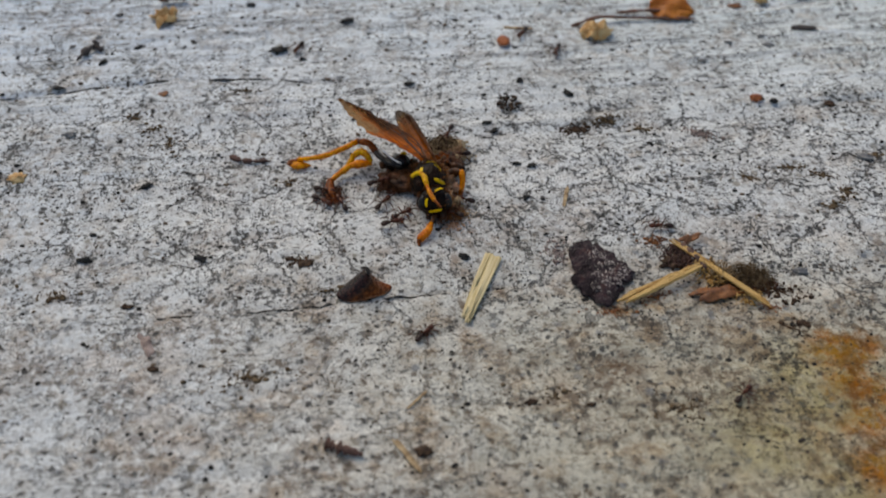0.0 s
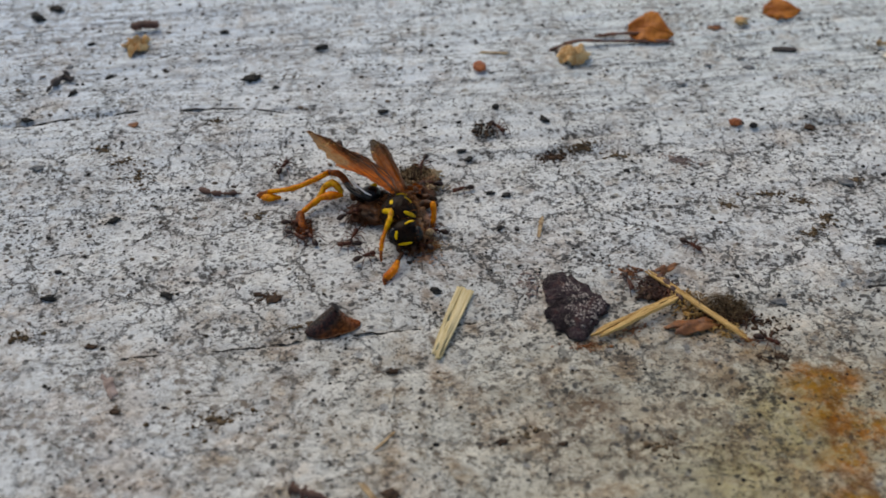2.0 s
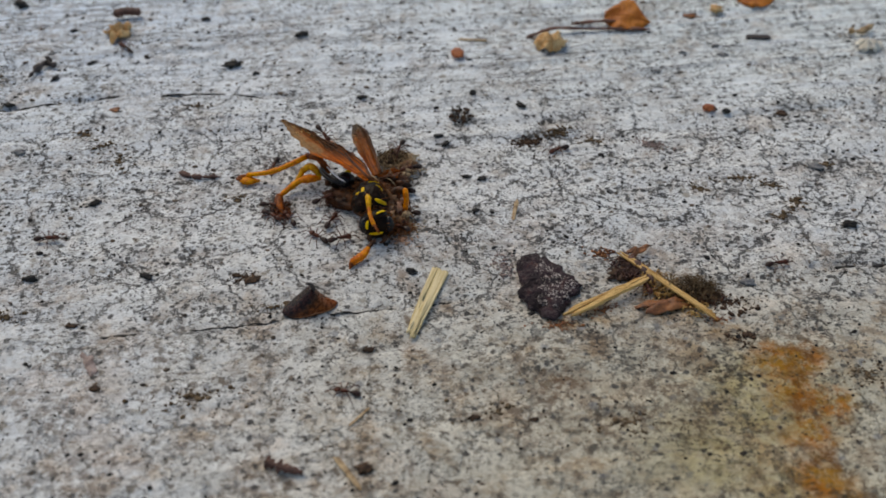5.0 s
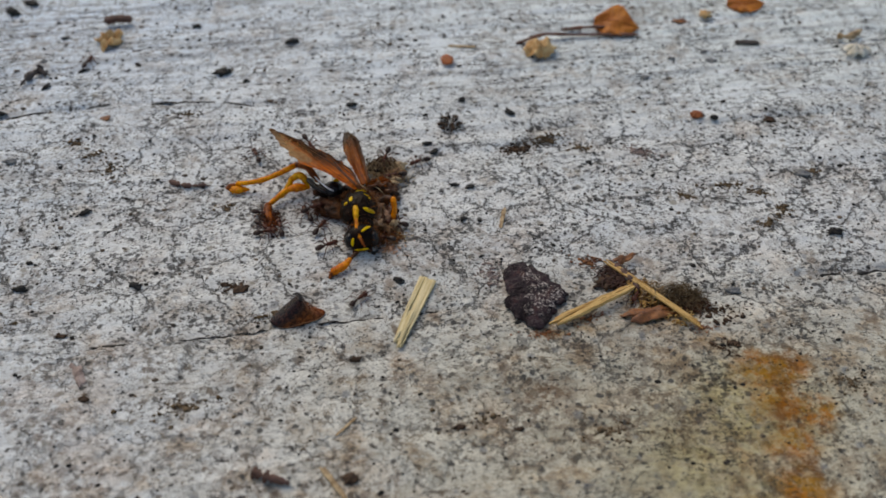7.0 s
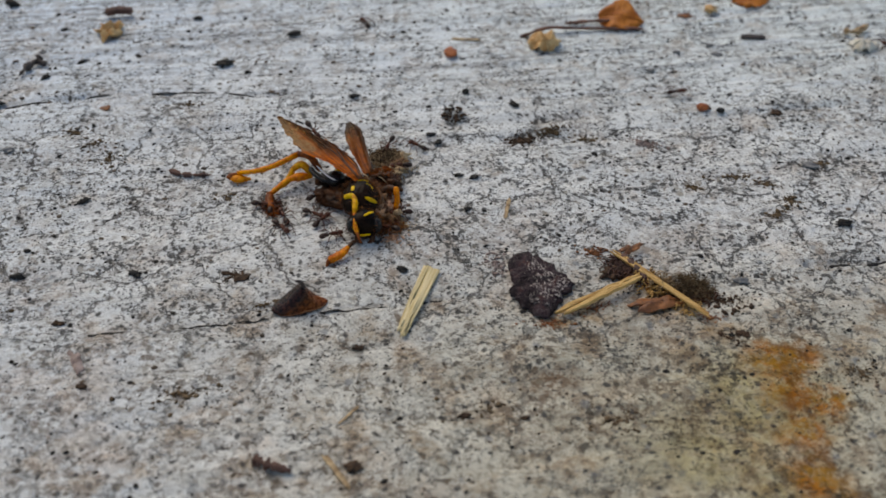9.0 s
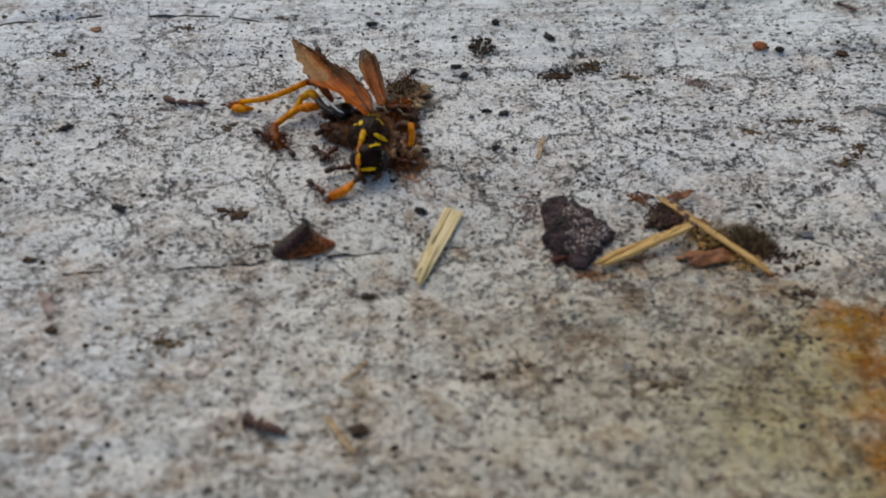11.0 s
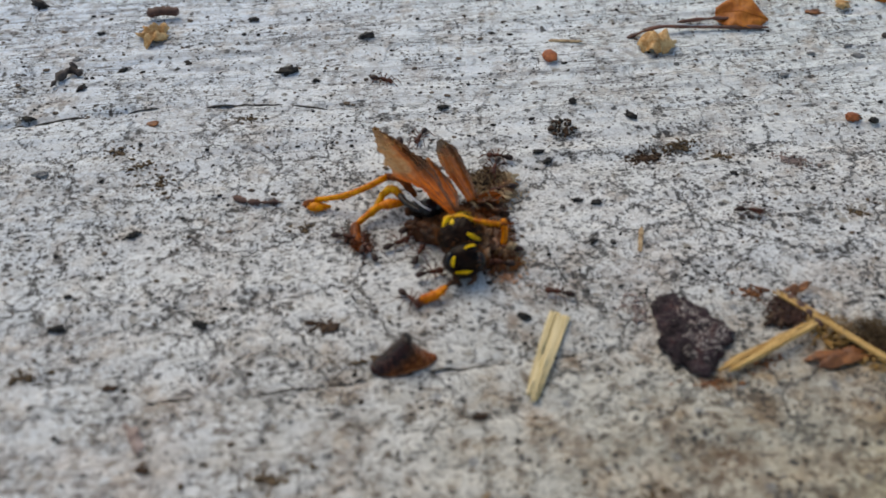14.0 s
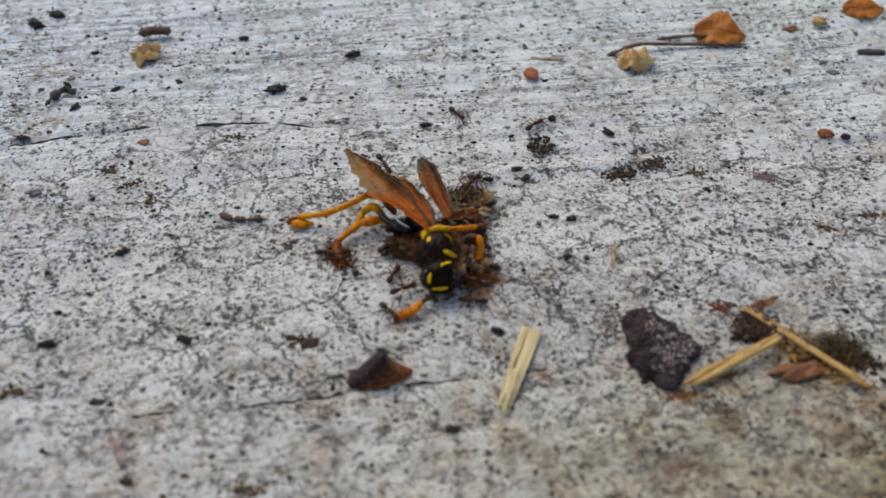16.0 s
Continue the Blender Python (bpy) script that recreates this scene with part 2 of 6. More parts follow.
    spine = n.math("MULTIPLY", either(pool(30.4, -18.6, 1.5, 3.0, 0.1), pool(29.9, -21.6, 1.3, 2.2, 0.1), pool(31.0, -26.0, 2.4, 1.0, 0.1), pool(31.5, -15.8, 2.2, 0.8, 0.1)), n.ramp(n.noise(1.3, 5, 0.75), 0.42, 0.56, 0.35, 1.0))
    seep = n.math("MULTIPLY", either(pool(22.5, -10.8, 4.6, 2.8, 0.2), pool(16.5, -11.6, 3.6, 1.8, 0.1), pool(13.4, -13.0, 2.2, 1.2, 0.1), pool(26.0, -13.4, 2.6, 1.6, 0.1)), n.ramp(n.noise(0.9, 5, 0.72), 0.36, 0.58, 0.25, 0.9))
    c = n.mix(seep, c, n.vec("MULTIPLY", c, (0.72, 0.50, 0.27)))
    c = n.mix(halo, c, n.vec("MULTIPLY", c, (0.74, 0.665, 0.41)))
    c = over(c, core, n.mix(n.ramp(n.noise(0.5, 4, 0.7), 0.42, 0.58), (0.41, 0.135, 0.006), (0.36, 0.165, 0.008)), 0.90)
    c = over(c, spine, (0.17, 0.062, 0.006), 0.9)
    c = n.mix(n.math("MULTIPLY", halo, n.math("MULTIPLY", n.math("MAXIMUM", tiny, small), 0.8)), c, (0.06, 0.045, 0.02))
    h = n.math("SUBTRACT", n.math("ADD", n.math("MULTIPLY", streak, 0.8), n.math("ADD", n.math("MULTIPLY", fine, 0.7), n.math("MULTIPLY", lump, 0.8))),
               n.math("ADD", n.math("MULTIPLY", hair, 0.6), n.math("MULTIPLY", small, 0.25)))
    n.bump(h, 0.75, 0.28)
    return n.done(c, n.ramp(fine, 0.3, 0.7, 0.45, 0.65), spec=n.ramp(core, 0.0, 1.0, 0.42, 0.12))


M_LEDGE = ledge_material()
M_SOIL = mottled("dark_soil", (0.02, 0.017, 0.012), (0.07, 0.055, 0.035), 0.04, 0.9, 0.6, 6)
# black grit; also the strips that imitate shade in the long cracks
M_GRIT_AND_SHADE = mottled("black_grit_and_crack_shade", (0.012, 0.011, 0.011), (0.05, 0.045, 0.04), 2.0, 0.6, spec=0.2)
M_GREY_GRIT = mottled("grey_grit", (0.12, 0.12, 0.125), (0.26, 0.255, 0.25), 2.0, 0.6)
M_DIRT = mottled("brown_dirt", (0.065, 0.042, 0.024), (0.22, 0.155, 0.095), 1.6, 0.8, spec=0.1)
M_CRUMB = mottled("brown_crumb", (0.030, 0.018, 0.012), (0.12, 0.068, 0.040), 1.6, 0.7, spec=0.2)


def bark_material(name, dusty):
    """Purple-brown bark; dusty: how much pale grit clings to it."""
    n = Nodes(name)
    a, b = n.noise(0.6, 5, 0.65), n.noise(3.0, 4, 0.7)
    c = n.mix(n.ramp(a, 0.40, 0.60), (0.009, 0.004, 0.007), (0.044, 0.025, 0.031))
    c = n.mix(n.math("MULTIPLY", n.ramp(b, 0.52, 0.66), 0.5), c, (0.11, 0.075, 0.078))
    dust = n.math("MULTIPLY", n.ramp(n.noise(4.2, 4, 0.78), 0.50, 0.58), n.ramp(n.noise(0.8, 4, 0.65), 0.36, 0.56, 0.15, 1.0))
    c = n.mix(n.math("MULTIPLY", dust, dusty), c, (0.55, 0.48, 0.44))
    c = n.mix(n.math("MULTIPLY", n.ramp(n.noise(1.3, 4, 0.7), 0.55, 0.7), 0.5), c, (0.11, 0.045, 0.035))
    n.bump(n.math("ADD", a, b), 0.9, 0.35)
    return n.done(c, 0.7, spec=0.2)


M_BARK = bark_material("bark_flake", 0.10)
M_BARK_TOP = bark_material("dusty_bark", 1.0)
M_STRAW = mottled("pale_straw", (0.60, 0.45, 0.20), (0.86, 0.72, 0.44), 1.2, 0.55, 0.3, 0.06, spec=0.2, stretch=(0.22, 4, 3))
M_STRAW_GOLD = mottled("golden_straw", (0.34, 0.155, 0.026), (0.78, 0.52, 0.20), 1.2, 0.45, 0.35, 0.06, spec=0.3, stretch=(0.35, 5, 4))


def husk_material():
    n = Nodes("husk")
    at = n.node("ShaderNodeSeparateXYZ", 2, Vector=n.mm)
    x = n.node("ShaderNodeSeparateXYZ", 0, Vector=n.mm)
    a, b = n.noise(0.9, 4, 0.65), n.noise(4.0, 3, 0.65)
    red = n.ramp(n.math("ADD", n.math("ADD", n.math("MULTIPLY", x, 0.35), n.math("MULTIPLY", at, -0.45)), n.math("MULTIPLY", a, 1.6)), -0.1, 0.95)
    c = n.mix(red, n.mix(n.ramp(b, 0.4, 0.6), (0.007, 0.003, 0.003), (0.030, 0.009, 0.007)), n.mix(n.ramp(b, 0.4, 0.6), (0.10, 0.022, 0.003), (0.24, 0.062, 0.010)))
    n.bump(n.math("ADD", a, n.math("MULTIPLY", b, 0.35)), 0.7, 0.25)
    n.put(n.bsdf.inputs["Coat Weight"], 0.2)
    return n.done(c, n.ramp(b, 0.3, 0.7, 0.16, 0.4), spec=0.1)


M_HUSK = husk_material()
M_HUSK_RIM = mottled("husk_rim", (0.16, 0.045, 0.010), (0.42, 0.15, 0.04), 0.9, 0.35, 0.25, 0.05, coat=0.2)
M_LEAF = mottled("dry_leaf", (0.32, 0.085, 0.010), (0.60, 0.215, 0.035), 0.5, 0.5, 0.3, 0.08, spec=0.25)
M_STALK = mottled("leaf_stalk", (0.07, 0.028, 0.017), (0.21, 0.085, 0.05), 0.8, 0.5)
M_TAN = mottled("tan_husk", (0.48, 0.23, 0.07), (0.78, 0.56, 0.29), 0.9, 0.5, 0.5, 0.12, spec=0.25)
M_RED = mottled("red_seed", (0.22, 0.055, 0.018), (0.46, 0.15, 0.055), 0.9, 0.5, spec=0.25)
M_RED_BROWN = mottled("red_brown_chip", (0.13, 0.042, 0.014), (0.38, 0.145, 0.045), 0.9, 0.55)
M_TWIG = mottled("twig", (0.018, 0.014, 0.013), (0.08, 0.06, 0.055), 1.0, 0.7, 0.5, 0.1)
M_BROWN_TWIG = mottled("brown_twig", (0.05, 0.02, 0.014), (0.15, 0.07, 0.05), 1.2, 0.6, 0.5, 0.1)
M_FADED = mottled("faded_chip", (0.20, 0.14, 0.12), (0.42, 0.33, 0.30), 0.9, 0.6, spec=0.2)
M_PALE = mottled("pale_flake", (0.52, 0.46, 0.36), (0.74, 0.70, 0.62), 0.8, 0.55)
M_FLUFF = mottled("dark_fluff", (0.045, 0.028, 0.014), (0.22, 0.15, 0.085), 1.2, 0.8, spec=0.15)
M_W_BLACK = mottled("wasp_black", (0.003, 0.002, 0.0015), (0.022, 0.009, 0.004), 1.6, 0.34, 0.35, 0.06, spec=0.08)
M_W_YELLOW = mottled("wasp_yellow", (0.66, 0.36, 0.0), (0.88, 0.58, 0.004), 2.0, 0.42, 0.1, 0.02, spec=0.2)
M_W_AMBER = mottled("wasp_amber", (0.42, 0.14, 0.0), (0.84, 0.45, 0.004), 2.2, 0.42, 0.2, 0.03, spec=0.2)
M_W_ORANGE = mottled("wasp_orange", (0.48, 0.10, 0.0), (0.94, 0.38, 0.002), 2.2, 0.42, 0.3, 0.04, spec=0.2)
M_W_FLAME = mottled("wasp_flame", (0.46, 0.08, 0.0), (0.92, 0.31, 0.002), 2.2, 0.42, 0.3, 0.04, spec=0.2)
M_W_RUST = mottled("wasp_rust", (0.09, 0.018, 0.002), (0.42, 0.10, 0.005), 2.2, 0.42, 0.3, 0.04, spec=0.2)
M_W_BROWN = mottled("wasp_brown", (0.022, 0.008, 0.003), (0.15, 0.048, 0.012), 1.5, 0.45, 0.5, 0.06, spec=0.25)
M_W_SHEEN = mottled("wasp_pale_edge", (0.70, 0.70, 0.71), (0.88, 0.88, 0.88), 2.0, 0.3)
M_W_FUZZ = mottled("wasp_fuzz", (0.08, 0.025, 0.006), (0.36, 0.13, 0.032), 1.5, 0.6, 0.1, 0.02, spec=0.2)
M_EYE = mottled("wasp_eye", (0.004, 0.004, 0.005), (0.014, 0.011, 0.012), 3.0, 0.25, 0.2, 0.03, spec=0.3)
M_ANT = mottled("ant", (0.016, 0.008, 0.006), (0.055, 0.023, 0.015), 2.5, 0.35, 0.1, 0.02, spec=0.3)
M_ANT_RED = mottled("ant_red", (0.055, 0.016, 0.009), (0.16, 0.050, 0.026), 2.5, 0.4, 0.1, 0.02, spec=0.25)


def wing_material(name, length, half, grey_tip, clear, pale=0.85, shade=1.0):
    """A dry wing: dark leading edge, orange-brown base, pale see-through panel behind, greyish tip."""
    n = Nodes(name)
    u = n.math("DIVIDE", n.node("ShaderNodeSeparateXYZ", 0, Vector=n.mm), length)
    v = n.math("DIVIDE", n.node("ShaderNodeSeparateXYZ", 1, Vector=n.mm), half)
    wob = n.math("MULTIPLY", n.math("SUBTRACT", n.noise(0.9, 4, 0.6), 0.5), 0.9)
    u, v = n.math("ADD", u, n.math("MULTIPLY", wob, 0.35)), n.math("ADD", v, wob)
    streak = n.noise(1.0, 4, 0.6, at=n.vec("MULTIPLY", n.mm, (0.45, 4.0, 1)))
    blotch = n.noise(1.5, 4, 0.65)
    c = n.mix(n.ramp(streak, 0.28, 0.72), tuple(q * shade for q in (0.26, 0.035, 0.001)), tuple(q * shade for q in (0.80, 0.20, 0.003)))
    panel = n.math("MULTIPLY", n.ramp(v, -0.35, 0.15), n.ramp(u, 0.36, 0.58))
    c = n.mix(n.math("MULTIPLY", panel, pale), c, n.mix(n.ramp(blotch, 0.35, 0.65), (0.38, 0.21, 0.085), (0.56, 0.40, 0.22)))
    c = n.mix(n.math("MULTIPLY", n.ramp(v, 0.0, -0.5), n.ramp(u, 0.15, 0.5)), c, (0.075, 0.022, 0.005))
    c = n.mix(n.math("MULTIPLY", n.ramp(u, 0.68, 0.98), grey_tip), c, (0.13, 0.105, 0.085))
    c = n.mix(n.math("MULTIPLY", n.ramp(blotch, 0.56, 0.68), 0.55), c, (0.06, 0.022, 0.006))
    n.bump(n.math("ADD", streak, blotch), 0.6, 0.08)
    n.done(c, 0.4, spec=0.15)
    thin = n.node("ShaderNodeBsdfTransparent", Color=(0.95, 0.76, 0.50))
    through_light = n.node("ShaderNodeBsdfTranslucent", Color=c)
    a = n.t.nodes.new("ShaderNodeMixShader")
    n.put(a.inputs[0], 0.36)
    n.t.links.new(n.bsdf.outputs[0], a.inputs[1]), n.t.links.new(through_light, a.inputs[2])
    b = n.t.nodes.new("ShaderNodeMixShader")
    rag = n.math("MULTIPLY", n.ramp(n.noise(2.2, 4, 0.7), 0.50, 0.62), n.ramp(u, 0.35, 0.95, 0.0, 0.8))
    n.put(b.inputs[0], n.math("MAXIMUM", rag, n.math("MULTIPLY", n.ramp(u, 0.1, 0.8, 0.25, 1.0), clear)))
    n.t.links.new(a.outputs[0], b.inputs[1]), n.t.links.new(thin, b.inputs[2])
    n.t.links.new(b.outputs[0], n.out.inputs[0])
    return n.m


M_WING = wing_material("amber_wing", 10.6, 1.4, 0.55, 0.30)
M_WING_DARK = wing_material("torn_wing", 6.9, 1.2, 1.0, 0.15, 0.15, 0.52)
M_MEMBRANE = mottled("torn_membrane", (0.06, 0.024, 0.008), (0.34, 0.17, 0.07), 1.8, 0.4, 0.6, 0.08, spec=0.25)
M_SCRAP = mottled("tan_scrap", (0.22, 0.13, 0.06), (0.60, 0.44, 0.26), 1.4, 0.55, 0.5, 0.08, spec=0.25)
M_FLESH = mottled("torn_flesh", (0.12, 0.045, 0.014), (0.50, 0.27, 0.13), 1.3, 0.35, 0.7, 0.10, spec=0.4, coat=0.2)
M_PEACH = mottled("peach_flesh", (0.44, 0.20, 0.10), (0.68, 0.42, 0.28), 1.6, 0.35, 0.4, 0.06, spec=0.4)


# ---------------------------------------------------------------- shapes, in millimetres
def link(name, bm, material, parent=None, smooth=True, at=None):
    """One bmesh in millimetres as one mesh object; at: its origin in millimetres, in its parent's space."""
    bmesh.ops.recalc_face_normals(bm, faces=bm.faces)
    off = Vector(at) if at is not None else Vector((0, 0, 0))
    for v in bm.verts:
        v.co = (v.co - off) * MM
    me = bpy.data.meshes.new(name)
    bm.to_mesh(me)
    bm.free()
    me.materials.append(material)
    if smooth:
        me.shade_smooth()
    ob = new(name, me)
    ob.parent = parent
    ob.location = off * MM
    return ob


def part(name, bm, material, parent, label="", at=None):
    ob = link(name, bm, material, parent, at=at)
    return tagged(ob, label)


def empty(name, x, y, z=0.0, turn=0.0):
    ob = new(name)
    ob.empty_display_size = 0.002
    ob.matrix_basis = pose(x * MM, y * MM, z * MM, 0, 0, turn)
    return ob


@functools.cache
def unit_ball(cuts):
    ball = bmesh.new()
    bmesh.ops.create_icosphere(ball, subdivisions=cuts, radius=1.0)
    out = [v.co.copy() for v in ball.verts], [[v.index for v in f.verts] for f in ball.faces]
    ball.free()
    return out


def blob(bm, centre, radii, rot=(0, 0, 0), rough=0.0, freq=1.0, cuts=2, seed=0.0, shape=None):
    """An ellipsoid with uneven sides; shape(v) may pull the unit sphere about first."""
    points, faces = unit_ball(cuts)
    got = [bm.verts.new(c) for c in points]
    for f in faces:
        bm.faces.new([got[i] for i in f])
    e = Euler([radians(a) for a in rot]).to_matrix()
    for v in got:
        p = v.co.copy()
        if shape:
            p = Vector(shape(p))
        if rough:
            k = noise.noise(v.co * freq + Vector((seed, seed * 1.7, -seed))) + 0.4 * noise.noise(v.co * freq * 2.7 + Vector((seed, 3, seed)))
            p *= 1 + rough * k
        v.co = e @ Vector((p.x * radii[0], p.y * radii[1], p.z * radii[2])) + Vector(centre)
    return got


def tube(bm, points, radii, seg=8, flat=1.0, up=(0, 0, 1)):
    """A tapered round rod along the points; flat squeezes it along up."""
    pts = [Vector(p) for p in points]
    if isinstance(radii, (int, float)):
        radii = [radii] * len(pts)
    rings = []
    for i, p in enumerate(pts):
        d = (pts[min(i + 1, len(pts) - 1)] - pts[max(i - 1, 0)]).normalized()
        u = Vector(up) - d * d.dot(Vector(up))
        if u.length < 1e-4:
            u = d.orthogonal()
        u.normalize()
        s = d.cross(u)
        rings.append([bm.verts.new(p + s * (math.cos(a) * radii[i]) + u * (math.sin(a) * radii[i] * flat))
                      for a in (2 * math.pi * k / seg for k in range(seg))])
    for a, b in zip(rings, rings[1:]):
        for k in range(seg):
            bm.faces.new((a[k], a[(k + 1) % seg], b[(k + 1) % seg], b[k]))
    bm.faces.new(rings[0][::-1])
    bm.faces.new(rings[-1])
    return rings


def smooth_path(points, n):
    """n points on a Catmull-Rom curve through the given ones."""
    p = [Vector(q) for q in points]
    p = [2 * p[0] - p[1], *p, 2 * p[-1] - p[-2]]
    out = []
    for i in range(n):
        s = i / (n - 1) * (len(p) - 3)
        k = min(int(s), len(p) - 4)
        f = s - k
        a, b, c, d = p[k:k + 4]
        out.append(0.5 * (2 * b + (c - a) * f + (2 * a - 5 * b + 4 * c - d) * f * f + (3 * b - a - 3 * c + d) * f ** 3))
    return out


def sheet(bm, nu, nv, place, thick):
    """A thin closed plate: place(u, v) for u and v from 0 to 1 gives its middle, thick its thickness."""
    top, bottom = [], []
    for i in range(nu + 1):
        a, b = [], []
        for j in range(nv + 1):
            u, v, e = i / nu, j / nv, 1e-3
            p = Vector(place(u, v))
            du = Vector(place(min(u + e, 1), v)) - Vector(place(max(u - e, 0), v))
            dv = Vector(place(u, min(v + e, 1))) - Vector(place(u, max(v - e, 0)))
            n = du.cross(dv)
            n = n.normalized() if n.length > 1e-12 else Vector((0, 0, 1))
            rim = 0.35 if i in (0, nu) or j in (0, nv) else 1.0
            a.append(bm.verts.new(p + n * (thick * rim / 2)))
            b.append(bm.verts.new(p - n * (thick * rim / 2)))
        top.append(a), bottom.append(b)
    for i in range(nu):
        for j in range(nv):
            bm.faces.new((top[i][j], top[i + 1][j], top[i + 1][j + 1], top[i][j + 1]))
            bm.faces.new((bottom[i][j + 1], bottom[i + 1][j + 1], bottom[i + 1][j], bottom[i][j]))
    ring = [(i, 0) for i in range(nu)] + [(nu, j) for j in range(nv)] + [(i, nv) for i in range(nu, 0, -1)] + [(0, j) for j in range(nv, 0, -1)]
    for (i, j), (k, m) in zip(ring, ring[1:] + ring[:1]):
        bm.faces.new((top[i][j], bottom[i][j], bottom[k][m], top[k][m]))
    return top, bottom


# ---------------------------------------------------------------- the ledge
TABLE = np.random.RandomState(7).rand(256, 256)


def lattice(x, y):
    """Smooth value noise from 0 to 1."""
    i, j = np.floor(x).astype(int), np.floor(y).astype(int)
    f, g = x - i, y - j
    f, g = f * f * (3 - 2 * f), g * g * (3 - 2 * g)

    def at(a, b):
        return TABLE[a % 256, b % 256]
    return (at(i, j) * (1 - f) + at(i + 1, j) * f) * (1 - g) + (at(i, j + 1) * (1 - f) + at(i + 1, j + 1) * f) * g


# long cracks that run with the grain: points in millimetres, depth, half width
CRACKS = (
    (((-46, 14.0), (-36.5, 15.6), (-30, 17.0), (-24, 17.9), (-17.0, 18.2), (-12.5, 17.8)), 0.30, 0.24),
    (((-22, -14.1), (-14.7, -13.3), (-8.5, -12.4)), 0.24, 0.13),
    (((-4.7, -11.7), (1.0, -11.0), (4.6, -10.3), (7.5, -10.1)), 0.28, 0.17),
    (((34.6, -6.5), (42.4, -5.7), (50, -4.6)), 0.45, 0.30),
    (((20.5, -6.2), (27, -5.6), (32, -5.6)), 0.2, 0.2),
    (((14, 13.8), (22, 15.5), (30, 16.4)), 0.20, 0.2),
    (((24, 21.5), (34, 23.5), (46, 24.3), (55, 25.2)), 0.20, 0.2),
    (((28, 31.2), (36, 32.6), (45, 34.5)), 0.20, 0.2),
)


def relief(x, y):
    """Height of the ledge's worn top in millimetres."""
    u, v = x * 0.9925 + y * 0.1219, y * 0.9925 - x * 0.1219
    rough = np.clip((y - 2) / 14, 0, 1)
    z = (lattice(x / 26 + 9, y / 17 + 3) - 0.5) * 0.5 + (lattice(u / 14, v / 1.5 + 40) - 0.5) * (0.22 + 0.16 * rough)
    z += (lattice(u / 7, v / 0.6 + 80) - 0.5) * (0.10 + 0.10 * rough) + (lattice(x / 0.9, y / 0.9 + 120) - 0.5) * 0.13 + (lattice(x / 0.4 + 55, y / 0.4) - 0.5) * 0.07
    for pts, depth, half in CRACKS:
        for (ax, ay), (bx, by) in zip(pts, pts[1:]):
            dx, dy = bx - ax, by - ay
            s = np.clip(((x - ax) * dx + (y - ay) * dy) / (dx * dx + dy * dy), 0, 1)
            d = np.hypot(x - ax - s * dx, y - ay - s * dy + (lattice(x / 1.3, y * 0 + 7.0) - 0.5) * 0.5)
            z = z - depth * np.exp(-(d / half) ** 2) * (0.45 + 0.9 * lattice(x / 2.1, y * 0 + 3))
    return z


GRID = relief(*np.meshgrid(np.arange(-60, 70, 0.2), np.arange(-42, 44, 0.2), indexing="ij"))


def height(x, y):
    """The ledge's height at one place, between the points of a fine grid."""
    u, v = min(max((x + 60) / 0.2, 0), GRID.shape[0] - 2.001), min(max((y + 42) / 0.2, 0), GRID.shape[1] - 2.001)
    i, j = int(u), int(v)
    f, g = u - i, v - j
    return float((GRID[i, j] * (1 - f) + GRID[i + 1, j] * f) * (1 - g) + (GRID[i, j + 1] * (1 - f) + GRID[i + 1, j + 1] * f) * g)


def back_edge(x):
    """Where the top breaks off, with a chipped notch."""
    return 42.5 + (lattice(x / 6.0, x * 0 + 11) - 0.5) * 2.2 + (lattice(x / 1.2, x * 0 + 31) - 0.5) * 0.8 - 3.9 * np.exp(-((x - 12.0) / 4.8) ** 4)


def build_ledge():
    fine_x, fine_y = np.arange(-58, 68.01, 0.3), np.arange(-40, 36.01, 0.3)
    xs = np.concatenate([[-600, -420, -280, -190, -130, -95, -75, -64], fine_x, [74, 85, 105, 140, 200, 290, 430, 600]])
    ys = np.concatenate([[-330, -230, -160, -110, -80, -62, -50, -44], fine_y])
    rows = [np.full_like(xs, y) for y in ys]
    edge = back_edge(xs)
    rows += [36 + (edge - 36) * s for s in (0.2, 0.4, 0.6, 0.75, 0.87, 0.95, 1.0)]
    verts = [np.stack([xs, y, relief(xs, y)], 1) for y in rows]
    crumble = (lattice(xs / 1.5, xs * 0 + 71) - 0.5) * 1.4
    for drop, out in ((0.5, 0.3), (1.5, 0.5), (4, 0.7), (10, 0.2), (25, 1.0), (80, 0.5)):
        verts.append(np.stack([xs, edge + out + crumble * (drop > 1), np.full_like(xs, -drop)], 1))
    verts.append(np.stack([xs, np.full_like(xs, -330), np.full_like(xs, -80)], 1))
    n, m = len(xs), len(verts)
    co = np.concatenate(verts) * MM
    idx = np.arange(n * m).reshape(m, n)
    quads = np.stack([idx[:-1, :-1], idx[:-1, 1:], idx[1:, 1:], idx[1:, :-1]], -1).reshape(-1, 4)
    close = np.stack([idx[-1, :-1], idx[-1, 1:], idx[0, 1:], idx[0, :-1]], -1)
    me = bpy.data.meshes.new("ledge")
    me.from_pydata(co.tolist(), [], np.concatenate([quads, close]).tolist() + [idx[:, 0].tolist(), idx[::-1, -1].tolist()])
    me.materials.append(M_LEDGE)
    me.shade_smooth()
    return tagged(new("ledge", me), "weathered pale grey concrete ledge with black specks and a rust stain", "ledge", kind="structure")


ledge = build_ledge()


